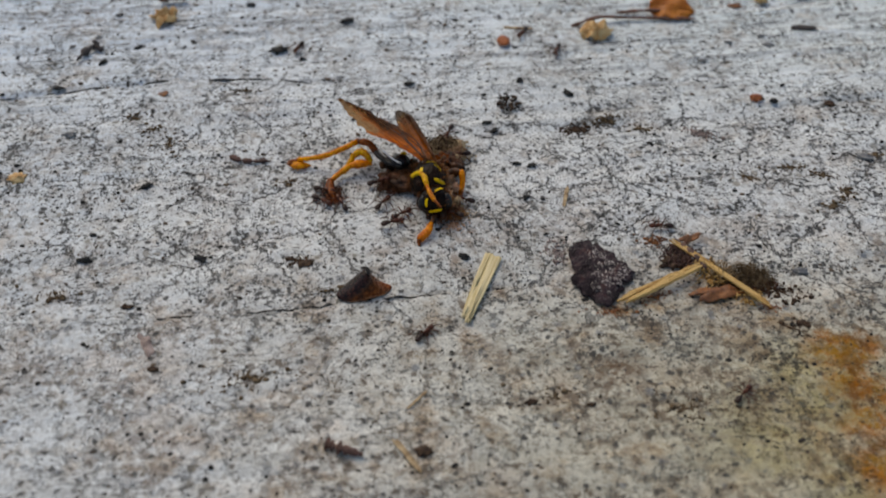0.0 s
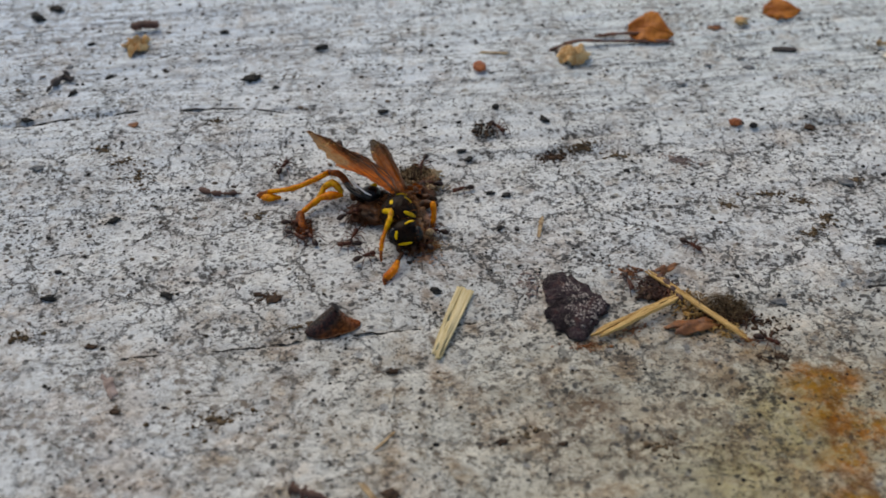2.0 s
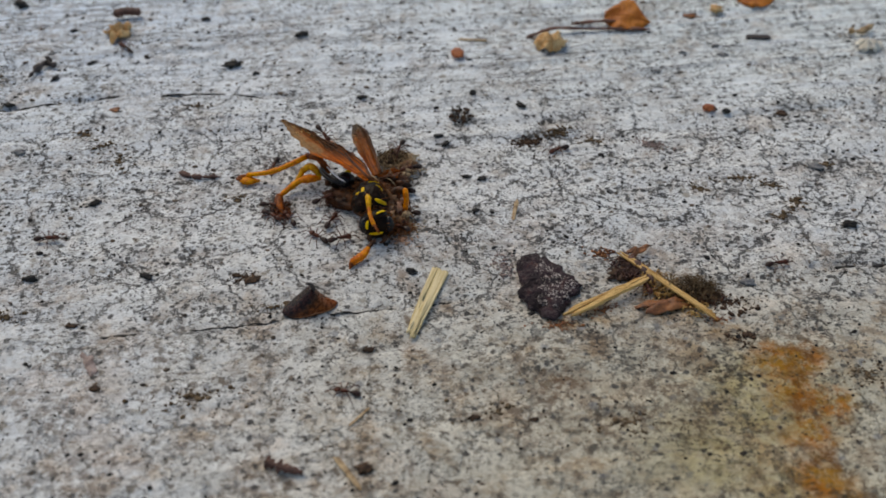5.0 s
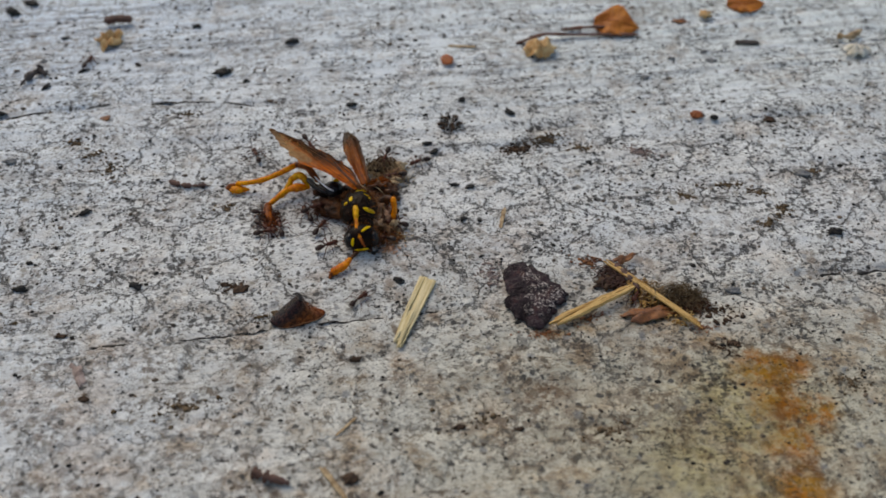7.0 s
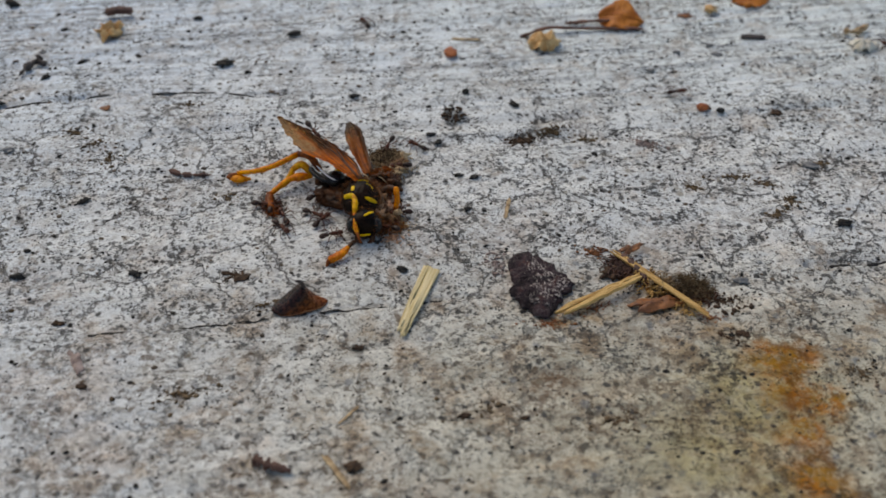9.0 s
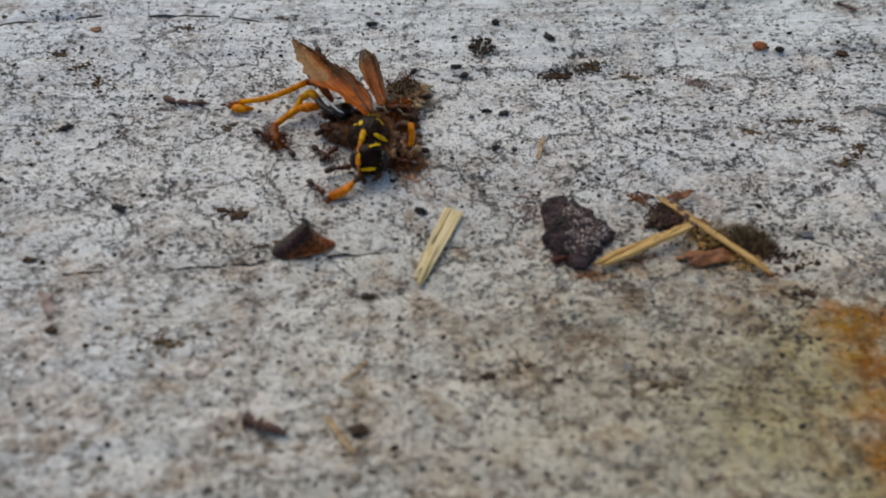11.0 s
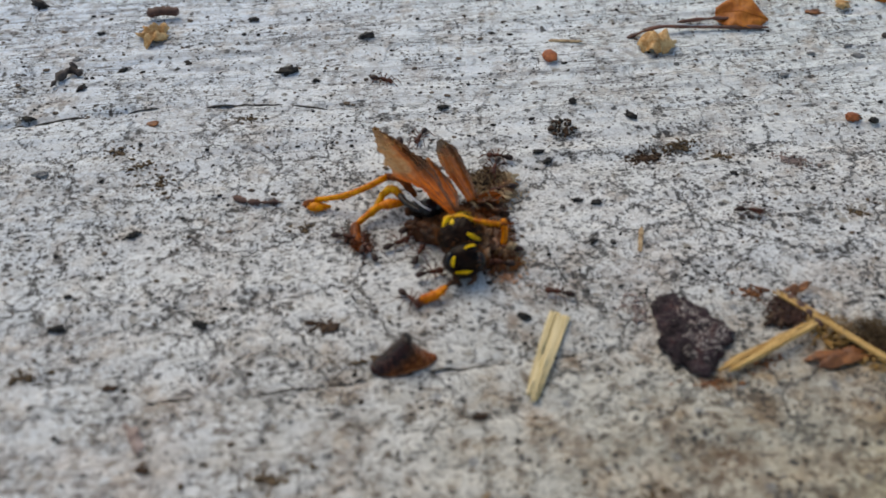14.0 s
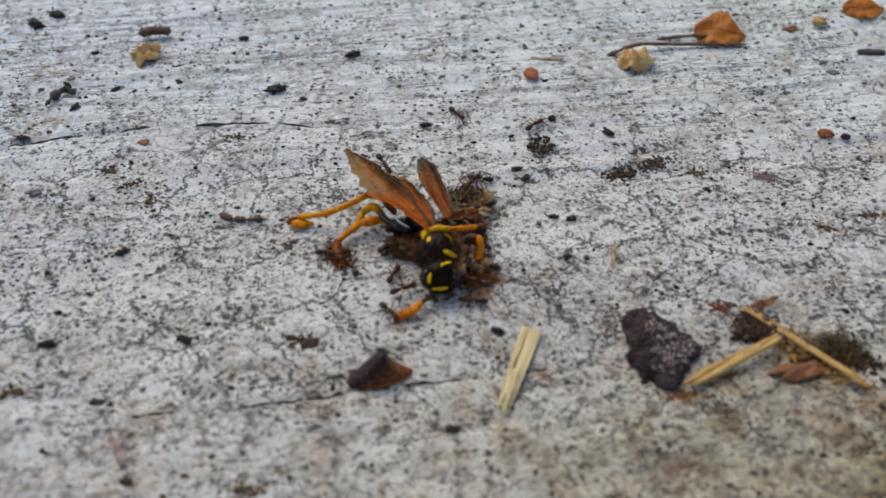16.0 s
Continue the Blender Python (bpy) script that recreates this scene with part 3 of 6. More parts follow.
def build_soil():
    bm = bmesh.new()
    bmesh.ops.create_grid(bm, x_segments=60, y_segments=60, size=1.0)
    for v in bm.verts:
        x, y = v.co.x, v.co.y
        v.co = Vector((math.copysign(abs(x) ** 4, x) * 4e5, math.copysign(abs(y) ** 4, y) * 4e5, -80.5 + 6 * noise.noise(Vector((x * 30, y * 30, 0)))))
    ob = link("ground", bm, M_SOIL)
    return tagged(ob, "dark bare soil around the ledge", "ground", kind="structure")


build_soil()


# ---------------------------------------------------------------- litter on the ledge
def lay(ob, label, category, group=""):
    return tagged(ob, label, category, group)


def splinter(name, a, b, width, thick, material, label, z=0.15, frayed=3, seed=1, category="straw", lift=0.0, flat=False):
    """A piece of straw from a to b in a few fibres with frayed ends; flat: split open, its fibres thin strips."""
    rnd = random.Random(seed)
    ax, ay, bx, by = *a, *b
    length = math.hypot(bx - ax, by - ay)
    turn = math.degrees(math.atan2(by - ay, bx - ax))
    za, zb = height(ax, ay) + thick / 2 + z, height(bx, by) + thick / 2 + z + lift
    root = new(name)
    root.matrix_basis = Matrix.Translation(Vector((ax, ay, za)) * MM) @ Matrix.Rotation(radians(turn), 4, "Z") @ Matrix.Rotation(-math.atan2(zb - za, length), 4, "Y")
    for k in range(frayed):
        w = width / frayed
        y0 = -width / 2 + w * (k + 0.5)
        s, e = rnd.uniform(-0.06, 0.07) * length, length * (1 + rnd.uniform(-0.05, 0.03))
        stray = rnd.uniform(-0.25, 0.25) * w
        bm = bmesh.new()
        if flat:
            def strip(u, v):
                q = 2 * v - 1
                jag = 0.35 * noise.noise(Vector((v * 5 + k * 3, u, seed)))
                narrow = 1 - 0.45 * (1 - u) ** 2
                return (s + (e - s) * u + jag * (1 if u < 0.5 else 0.45) * abs(2 * u - 1) ** 3,
                        y0 * (0.72 + 0.28 * u) + stray * (1 - u) ** 2 + 0.63 * w * q * narrow * (0.97 + 0.1 * noise.noise(Vector((u * 6, q, k)))),
                        0.03 * (1 - q * q) + 0.05 * math.sin(5 * u + k) + 0.06 * noise.noise(Vector((u * 1.5, v * 7, k))))
            sheet(bm, 22, 12, strip, thick * 0.6)
        else:
            r = w * rnd.uniform(0.62, 0.85)
            path = [(s + (e - s) * i / 11, y0 * (1.0 - 0.3 * i / 11) + stray * (i / 11) ** 2 + 0.04 * w * math.sin(i * 1.7 + k), rnd.uniform(-0.03, 0.03) * thick + 0.12 * thick * rnd.uniform(-1, 1)) for i in range(12)]
            tube(bm, path, [r * 0.5] + [r * rnd.uniform(0.88, 1.08) for _ in range(10)] + [r * rnd.uniform(0.15, 0.6)], 6, min(1.2, 0.5 * thick / r))
        link("fibre", bm, material, root, smooth=flat)
    lay(root, label, category)
    return root


splinter("straw_splinter", (1.6, -14.1), (4.1, -7.1), 1.28, 0.3, M_STRAW, "pale yellow split straw splinter lying flat", 0.10, 2, 3, flat=True)
splinter("straw", (13.9, -12.3), (20.6, -8.5), 0.85, 0.55, M_STRAW_GOLD, "golden dry straw stalk propped on a bark flake", 0.25, 4, 5, lift=0.3)
splinter("straw", (19.0, -5.4), (25.4, -12.8), 0.55, 0.28, M_STRAW_GOLD, "thin golden straw with a split end across debris", 0.55, 4, 8)
splinter("straw_sliver", (10.4, -0.8), (10.9, 2.0), 0.22, 0.12, M_SCRAP, "small pale straw sliver", 0.05, 1, 9)
splinter("straw_sliver", (-3.6, -25.6), (-1.6, -28.6), 0.4, 0.2, M_SCRAP, "small pale straw sliver", 0.05, 2, 10)
splinter("straw_sliver", (-2.7, -22.8), (-1.3, -21.2), 0.16, 0.1, M_SCRAP, "thin faded straw sliver", 0.02, 1, 11)
splinter("straw_sliver", (6.6, 27.9), (9.6, 27.5), 0.3, 0.2, M_SCRAP, "small tan straw sliver", 0.05, 1, 12)


def ragged_flake(name, x, y, rx, ry, turn, material, label, category, thick=0.5, arch=0.5, rough=0.16, seed=2.0, lift=0.1, n=26, tilt=(0, 0), crumple=0.0, lobes=()):
    """A curled flake with a torn rim."""
    bm = bmesh.new()

    def place(u, v):
        a, r = 2 * math.pi * u, max(v, 0.02)
        rag = 1 + rough * (noise.noise(Vector((math.cos(a) * 1.6, math.sin(a) * 1.6, seed))) * 1.3 + 0.55 * noise.noise(Vector((math.cos(a) * 5, math.sin(a) * 5, seed))) + 0.32 * noise.noise(Vector((math.cos(a) * 13, math.sin(a) * 13, seed))))
        if lobes:
            k = u * len(lobes) % len(lobes)
            i, f = int(k), k - int(k)
            rag *= lobes[i % len(lobes)] * (1 - f) + lobes[(i + 1) % len(lobes)] * f
        px, py = math.cos(a) * rx * r * rag, math.sin(a) * ry * r * rag
        return px, py, arch * (1 - r * r) + 0.2 * thick * noise.noise(Vector((px * 0.9, py * 0.9, seed))) + crumple * (noise.noise(Vector((px * 1.5, py * 1.5, seed + 5))) + 0.6 * abs(noise.noise(Vector((px * 3, py * 3, seed + 9)))))
    rings_t, rings_b = [], []
    for j in range(1, 9):
        v = j / 8
        pt = [Vector(place(i / n, v)) for i in range(n)]
        e = thick * (0.5 if j < 8 else 0.22)
        rings_t.append([bm.verts.new(p + Vector((0, 0, e))) for p in pt])
        rings_b.append([bm.verts.new(p - Vector((0, 0, e))) for p in pt])
    for rings, flip in ((rings_t, 1), (rings_b, -1)):
        bm.faces.new(rings[0][::-flip])
        for p, q in zip(rings, rings[1:]):
            for i in range(n):
                f = (p[i], q[i], q[(i + 1) % n], p[(i + 1) % n])
                bm.faces.new(f[::flip])
    for i in range(n):
        bm.faces.new((rings_t[-1][i], rings_b[-1][i], rings_b[-1][(i + 1) % n], rings_t[-1][(i + 1) % n]))
    ob = link(name, bm, material)
    ob.matrix_basis = pose(x * MM, y * MM, (height(x, y) + thick / 2 + lift) * MM, tilt[0], tilt[1], turn)
    return lay(ob, label, category)


BARK = (3.28, 2.87, 2.39, 2.87, 3.36, 3.66, 3.62, 3.01, 2.35, 2.12, 1.62, 2.16, 2.32, 2.5, 2.94, 3.56, 4.12, 3.43, 3.04, 3.16)
bark = ragged_flake("bark_flake", 12.2, -8.75, 0.96, 0.96, 0, M_BARK, "dark purple-brown bark flake with a torn edge", "bark flake", 0.25, 0.45, 0.20, 5.2, 0.05, 120, crumple=0.34, lobes=BARK)
crust = ragged_flake("crust", 0, 0, 0.62, 0.66, 0, M_BARK_TOP, "", "", 0.12, 0.3, 0.34, 8.4, 0.0, 110, crumple=0.22, lobes=BARK)
crust.parent = bark
crust.matrix_basis = pose(0.35 * MM, -0.2 * MM, 0.26 * MM)
tagged(crust, "dusty speckled upper layer")


# ---------------------------------------------------------------- more litter
def husk(x, y, turn):
    """A dark seed husk: an arched shell like a three-cornered hat, hollow below, with a stub on top and a drawn-out tip."""
    root = empty("seed_husk", x, y, height(x, y) - 0.05, turn)

    def place(u, v):
        peak = (u / 0.56) ** 1.2 if u < 0.56 else (max(1 - u, 0) / 0.44) ** 1.7
        rise = 0.08 + 2.05 * peak ** 1.05
        half = 0.06 + 0.98 * max(math.sin(math.pi * min(max(u, 0.0), 1.0) ** 0.85), 0.0) ** 0.72
        a = math.pi * v
        dent = 0.10 * noise.noise(Vector((u * 4, v * 3, 2.0))) + 0.03 * noise.noise(Vector((u * 15, v * 9, 5.0)))
        return -2.0 + 4.35 * u, half * math.cos(a) + 0.15 * peak, rise * max(math.sin(a), 0.0) ** 0.9 * (1 + dent) + 0.06 + 0.25 * (u - 0.5) ** 2
    bm = bmesh.new()
    sheet(bm, 36, 18, lambda u, v: place(u, 1 - v), 0.14)
    part("pod", bm, M_HUSK, root)
    bm = bmesh.new()
    tube(bm, smooth_path([(0.5, 0.1, 1.95), (0.55, 0.0, 2.35), (0.35, -0.05, 2.75), (-0.05, -0.05, 2.8)], 7), [0.24, 0.2, 0.17, 0.15, 0.13, 0.11, 0.05], 8)
    part("stub", bm, M_TWIG, root)
    bm = bmesh.new()
    tube(bm, smooth_path([Vector(place(u, 0.97)) for u in (0.08, 0.3, 0.55, 0.8, 0.97)], 14), [0.05] + [0.10] * 12 + [0.05], 7)
    part("rim", bm, M_HUSK_RIM, root, "orange-brown lower rim")
    lay(root, "dark brown glossy seed husk with a pointed top", "seed husk")


husk(-6.4, -11.1, 14)


def leaf(x, y, length, width, turn, label, rise=0.9, stalk=()):
    """A small dry leaf, curled up along its midrib."""
    root = empty("dry_leaf", x, y, height(x, y), turn)
    bm = bmesh.new()

    def place(u, v):
        s = 2 * v - 1
        w = width / 2 * (math.sin(math.pi * min(max(u, 0.02), 0.985) ** 0.8) ** 0.9) * (1 + 0.22 * noise.noise(Vector((u * 9, s, length))) + 0.12 * noise.noise(Vector((u * 24, s, 3.0))))
        return (u - 0.5) * length, s * w, 0.25 + rise * (0.5 + 0.5 * s) ** 1.3 * math.sin(math.pi * (0.15 + 0.8 * u)) + 0.10 * math.sin(9 * u + 3 * s) + 0.35 * noise.noise(Vector((u * 3, s * 2, width)))
    sheet(bm, 40, 12, place, 0.09)
    part("blade", bm, M_LEAF, root)
    bm = bmesh.new()
    tube(bm, [Vector(place(i / 10, 0.5)) + Vector((0, 0, 0.06)) for i in range(11)], 0.05, 6)
    part("midrib", bm, M_LEAF, root)
    if stalk:
        bm = bmesh.new()
        tube(bm, smooth_path(stalk, 14), [0.10] + [0.2] * 12 + [0.12], 8, 0.7)
        part("stalk", bm, M_STALK, root)
    lay(root, label, "leaf")


leaf(24.6, 31.3, 4.8, 3.9, -12, "small dry orange leaf with a brown stalk", 1.25)
leaf(39.3, 35.4, 4.2, 3.0, 6, "small dry orange leaf lying flat", 0.7)


def stick(name, points, r, material, label, category, knots=0.12, seed=1, flat=1.0):
    """A thin crooked twig lying on the ledge."""
    rnd = random.Random(seed)
    path = smooth_path([(x, y, z + height(x, y) + r * flat * 0.9) for x, y, z in points], 4 * len(points) + 2)
    n = len(path)
    bm = bmesh.new()
    x0, y0 = path[0].xy
    tube(bm, [p - Vector((x0, y0, 0)) for p in path], [r * (1 + rnd.uniform(-knots, knots) * 2) * (0.45 if i in (0, n - 1) else 1) for i in range(n)], 8, flat)
    ob = link(name, bm, material)
    ob.location = (x0 * MM, y0 * MM, 0)
    return lay(ob, label, category)


stick("leaf_stalk", [(13.7, 28.2, 0.0), (16.5, 29.1, 0.5), (20.0, 29.5, 0.2), (26.8, 29.8, 0.1)], 0.19, M_STALK, "dark brown dry leaf stalk beside a leaf", "stalk", 0.2, 2, 0.7)
stick("leaf_stalk", [(18.6, 30.6, 0.1), (22.0, 30.9, 0.3), (26.2, 30.9, 0.2)], 0.18, M_STALK, "thin brown dry leaf stalk under a leaf", "stalk", 0.2, 3)
stick("twig", [(-35.6, 20.4, 0), (-35.2, 21.6, 0.1), (-34.6, 23.0, 0.2), (-34.3, 23.6, 0.2)], 0.28, M_TWIG, "short black forked twig", "twig", 0.35, 4)
stick("twig", [(-34.5, 23.0, 0.3), (-34.1, 22.7, 0.3), (-33.5, 22.5, 0.1)], 0.24, M_TWIG, "stub of a short black twig", "twig", 0.3, 24)
stick("twig", [(-18.9, 5.9, 0), (-17.9, 5.35, 0), (-16.7, 5.2, 0.05), (-15.1, 5.3, 0)], 0.17, M_BROWN_TWIG, "short rough red-brown twig", "twig", 0.42, 5)
stick("seed", [(36.7, 28.3, 0), (37.8, 28.2, 0.1), (39.2, 28.0, 0)], 0.36, M_TWIG, "long flat black seed", "seed", 0.05, 6, 0.55)
stick("seed", [(-29.5, 31.6, 0.2), (-28.2, 32.0, 0.4), (-26.7, 32.1, 0.2)], 0.55, M_BROWN_TWIG, "long dark brown seed on a tan husk", "seed", 0.1, 7, 0.8)
stick("twig", [(-8.3, -26.2, 0), (-7.2, -26.7, 0.1), (-5.7, -27.1, 0)], 0.3, M_BROWN_TWIG, "dark crumbled twig piece", "twig", 0.4, 8)
stick("twig", [(19.2, -5.1, 0.3), (20.3, -6.9, 0.4), (21.2, -8.6, 0.3)], 0.24, M_BROWN_TWIG, "brown twig tangled with straw", "twig", 0.3, 9)
ragged_flake("dry_strip", 21.7, -11.0, 2.5, 0.62, 8, M_RED_BROWN, "red-brown dry bark strip under straw", "bark strip", 0.12, 0.25, 0.6, 10.0, 0.15, 48, crumple=0.3)
ragged_flake("dry_strip", 20.4, -5.0, 1.0, 0.4, 25, M_RED_BROWN, "small red-brown dry bark strip", "bark strip", 0.10, 0.2, 0.6, 11.0, 0.5, 40, crumple=0.3)
stick("twig", [(47.7, 29.2, 0.2), (48.9, 28.8, 0.4), (50.6, 30.2, 0.3)], 0.3, M_SCRAP, "tan dry stem fragment", "stem", 0.3, 12)


def lump(name, x, y, radii, material, label, category, turn=0.0, rough=0.25, seed=1.0, sink=0.2, cuts=3, lean=(0, 0)):
    """One uneven grain, seed or crumb, pressed a little into the ledge; the rougher ones are ragged and low."""
    bm = bmesh.new()
    flat = 1.0 if rough < 0.28 else 0.75
    blob(bm, (0, 0, 0), (radii[0], radii[1], radii[2] * flat), (*lean, 0), rough * 1.5, 2.3, cuts, seed)
    if rough > 0.28:
        for v in bm.verts:
            k = noise.noise(v.co * (2.2 / max(radii)) + Vector((seed, 0, seed)))
            v.co *= 1 + 0.55 * k
            v.co.z += 0.15 * radii[2] * noise.noise(v.co * (5.0 / max(radii)))
    ob = link(name, bm, material)
    ob.matrix_basis = pose(x * MM, y * MM, (height(x, y) + radii[2] * flat * (1 - sink)) * MM, 0, 0, turn)
    return lay(ob, label, category)


lump("seed", 6.42, 25.0, (0.65, 0.85, 0.32), M_RED, "small flat red-brown oval seed", "seed", 8, 0.16, 1)
lump("seed", 30.4, 15.8, (0.62, 0.5, 0.3), M_RED, "small cracked red-brown seed", "seed", -10, 0.25, 2)
lump("seed", 32.0, 15.3, (0.4, 0.3, 0.25), M_GRIT_AND_SHADE, "tiny black seed beside another", "seed", 0, 0.2, 3)
ragged_flake("seed_husk", 15.9, 26.6, 1.6, 1.5, 20, M_TAN, "tan crumpled papery seed husk", "seed husk", 0.15, 1.0, 0.28, 4.0, 0.2, 40, crumple=0.7)
ragged_flake("seed_husk", -28.3, 28.8, 1.5, 1.3, 10, M_TAN, "tan crumpled seed husk beside a dark seed", "seed husk", 0.10, 0.5, 0.6, 6.0, 0.2, 48, crumple=0.9)
lump("seed_husk", 34.6, 33.6, (0.6, 0.6, 0.4), M_TAN, "small yellowish seed husk", "seed husk", 0, 0.5, 6)
lump("chip", 31.6, 32.6, (0.75, 0.35, 0.22), M_RED_BROWN, "small red-brown chip of bark", "chip", 0, 0.4, 7)
ragged_flake("pale_flake", 49.0, 26.3, 1.5, 1.0, 10, M_PALE, "curled pale papery flake", "flake", 0.12, 0.6, 0.5, 5.0, 0.15, 40, crumple=0.6)
ragged_flake("chip", -22.2, -17.0, 0.5, 1.1, 25, M_FADED, "small flat pinkish-brown chip of bark", "chip", 0.08, 0.1, 0.6, 8.0, 0.0, 40, crumple=0.2)
lump("crumb", -36.9, 2.6, (0.7, 0.6, 0.3), M_TAN, "small yellowish crumb of husk", "crumb", 0, 0.4, 44)
lump("crumb", -21.3, -19.4, (0.42, 0.24, 0.14), M_CRUMB, "dark brown ragged crumb of bark", "crumb", 0, 0.3, 9)
lump("crumb", -1.5, -26.6, (0.55, 0.42, 0.22), M_CRUMB, "dark brown ragged crumb of bark", "crumb", 0, 0.4, 10)
lump("crumb", 18.8, -7.4, (1.0, 0.7, 0.35), M_CRUMB, "dark brown crumb under straw", "crumb", 20, 0.5, 12)
lump("crumb", -11.0, -8.0, (0.5, 0.4, 0.18), M_CRUMB, "dark flat crumb of dirt", "crumb", 30, 0.5, 14)
lump("crumb", -12.4, -7.3, (0.4, 0.22, 0.16), M_CRUMB, "reddish-brown crumb of bark", "crumb", 0, 0.4, 15)
lump("crumb", -26.4, 15.4, (0.4, 0.35, 0.15), M_RED_BROWN, "red-brown ragged crumb of bark", "crumb", 0, 0.5, 18)
lump("crumb", 37.4, 15.2, (0.45, 0.4, 0.25), M_CRUMB, "brown ragged crumb of dirt", "crumb", 0, 0.5, 20)


def tangle(name, x, y, r, h, n, material, label, category, seed, clods=5, fine=1.0):
    """A loose tuft of short bent fibres; fine: how thick they are."""
    rnd = random.Random(seed)
    bm = bmesh.new()
    for k in range(n):
        a, d = rnd.uniform(0, 6.28), r * math.sqrt(rnd.random())
        p = Vector((math.cos(a) * d, math.sin(a) * d * 0.75, h * rnd.random() * (1 - d / r * 0.6)))
        q = Vector((rnd.uniform(-1, 1), rnd.uniform(-1, 1), rnd.uniform(-0.25, 0.3))) * r * 0.45
        b = p + q
        b.z = max(b.z, 0.05)
        m = (p + b) / 2 + Vector((rnd.uniform(-0.2, 0.2), rnd.uniform(-0.2, 0.2), 0.25 * h))
        tube(bm, smooth_path([p, m, b], 5), rnd.uniform(0.025, 0.065) * fine, 4)
    for k in range(n // clods):
        a, d = rnd.uniform(0, 6.28), r * 0.8 * math.sqrt(rnd.random())
        blob(bm, (math.cos(a) * d, math.sin(a) * d * 0.75, h * 0.3), [rnd.uniform(0.10, 0.26) for _ in range(3)], (0, 0, 0), 0.3, 1.5, 1, k)
    ob = link(name, bm, material)
    ob.location = (x * MM, y * MM, (height(x, y)) * MM)
    return lay(ob, label, category)


def dirt_smear(x, y, rx, ry, n, material, label, seed, turn=0.0, grain=0.09):
    """A thin drift of crumbs and short fibres that lie flat on the ledge."""
    rnd = random.Random(seed)
    bm = bmesh.new()
    for k in range(n):
        a, d = rnd.uniform(0, 6.28), abs(rnd.gauss(0, 0.5))
        px, py = math.cos(a) * d * rx, math.sin(a) * d * ry
        px, py = px * math.cos(radians(turn)) - py * math.sin(radians(turn)), px * math.sin(radians(turn)) + py * math.cos(radians(turn))
        z = height(x + px, y + py)
        if k % 4 == 0:
            b = rnd.uniform(0, 6.28)
            l = rnd.uniform(0.15, 0.5)
            tube(bm, [(px, py, z + 0.05), (px + math.cos(b) * l, py + math.sin(b) * l, z + rnd.uniform(0.05, 0.2))], [0.04, 0.02], 4)
        else:
            g = min(grain * math.exp(rnd.gauss(0, 0.45)), 0.3)
            b, gx = rnd.uniform(0, 6.28), g * rnd.uniform(0.8, 1.6)
            ring = [(math.cos(b) * u - math.sin(b) * v, math.sin(b) * u + math.cos(b) * v) for u, v in ((math.cos(q * 1.05) * gx * rnd.uniform(0.7, 1.2), math.sin(q * 1.05) * g * rnd.uniform(0.7, 1.2)) for q in range(6))]
            top = bm.verts.new((px, py, z + g * 0.7))
            rim = [bm.verts.new((px + u, py + v, z + g * rnd.uniform(0.0, 0.3))) for u, v in ring]
            low = bm.verts.new((px, py, z - g * 0.4))
            for q in range(6):
                bm.faces.new((top, rim[q], rim[(q + 1) % 6])), bm.faces.new((low, rim[(q + 1) % 6], rim[q]))
    ob = link("dirt_smear", bm, material)
    ob.location = (x * MM, y * MM, 0)
    return lay(ob, label, "dirt")


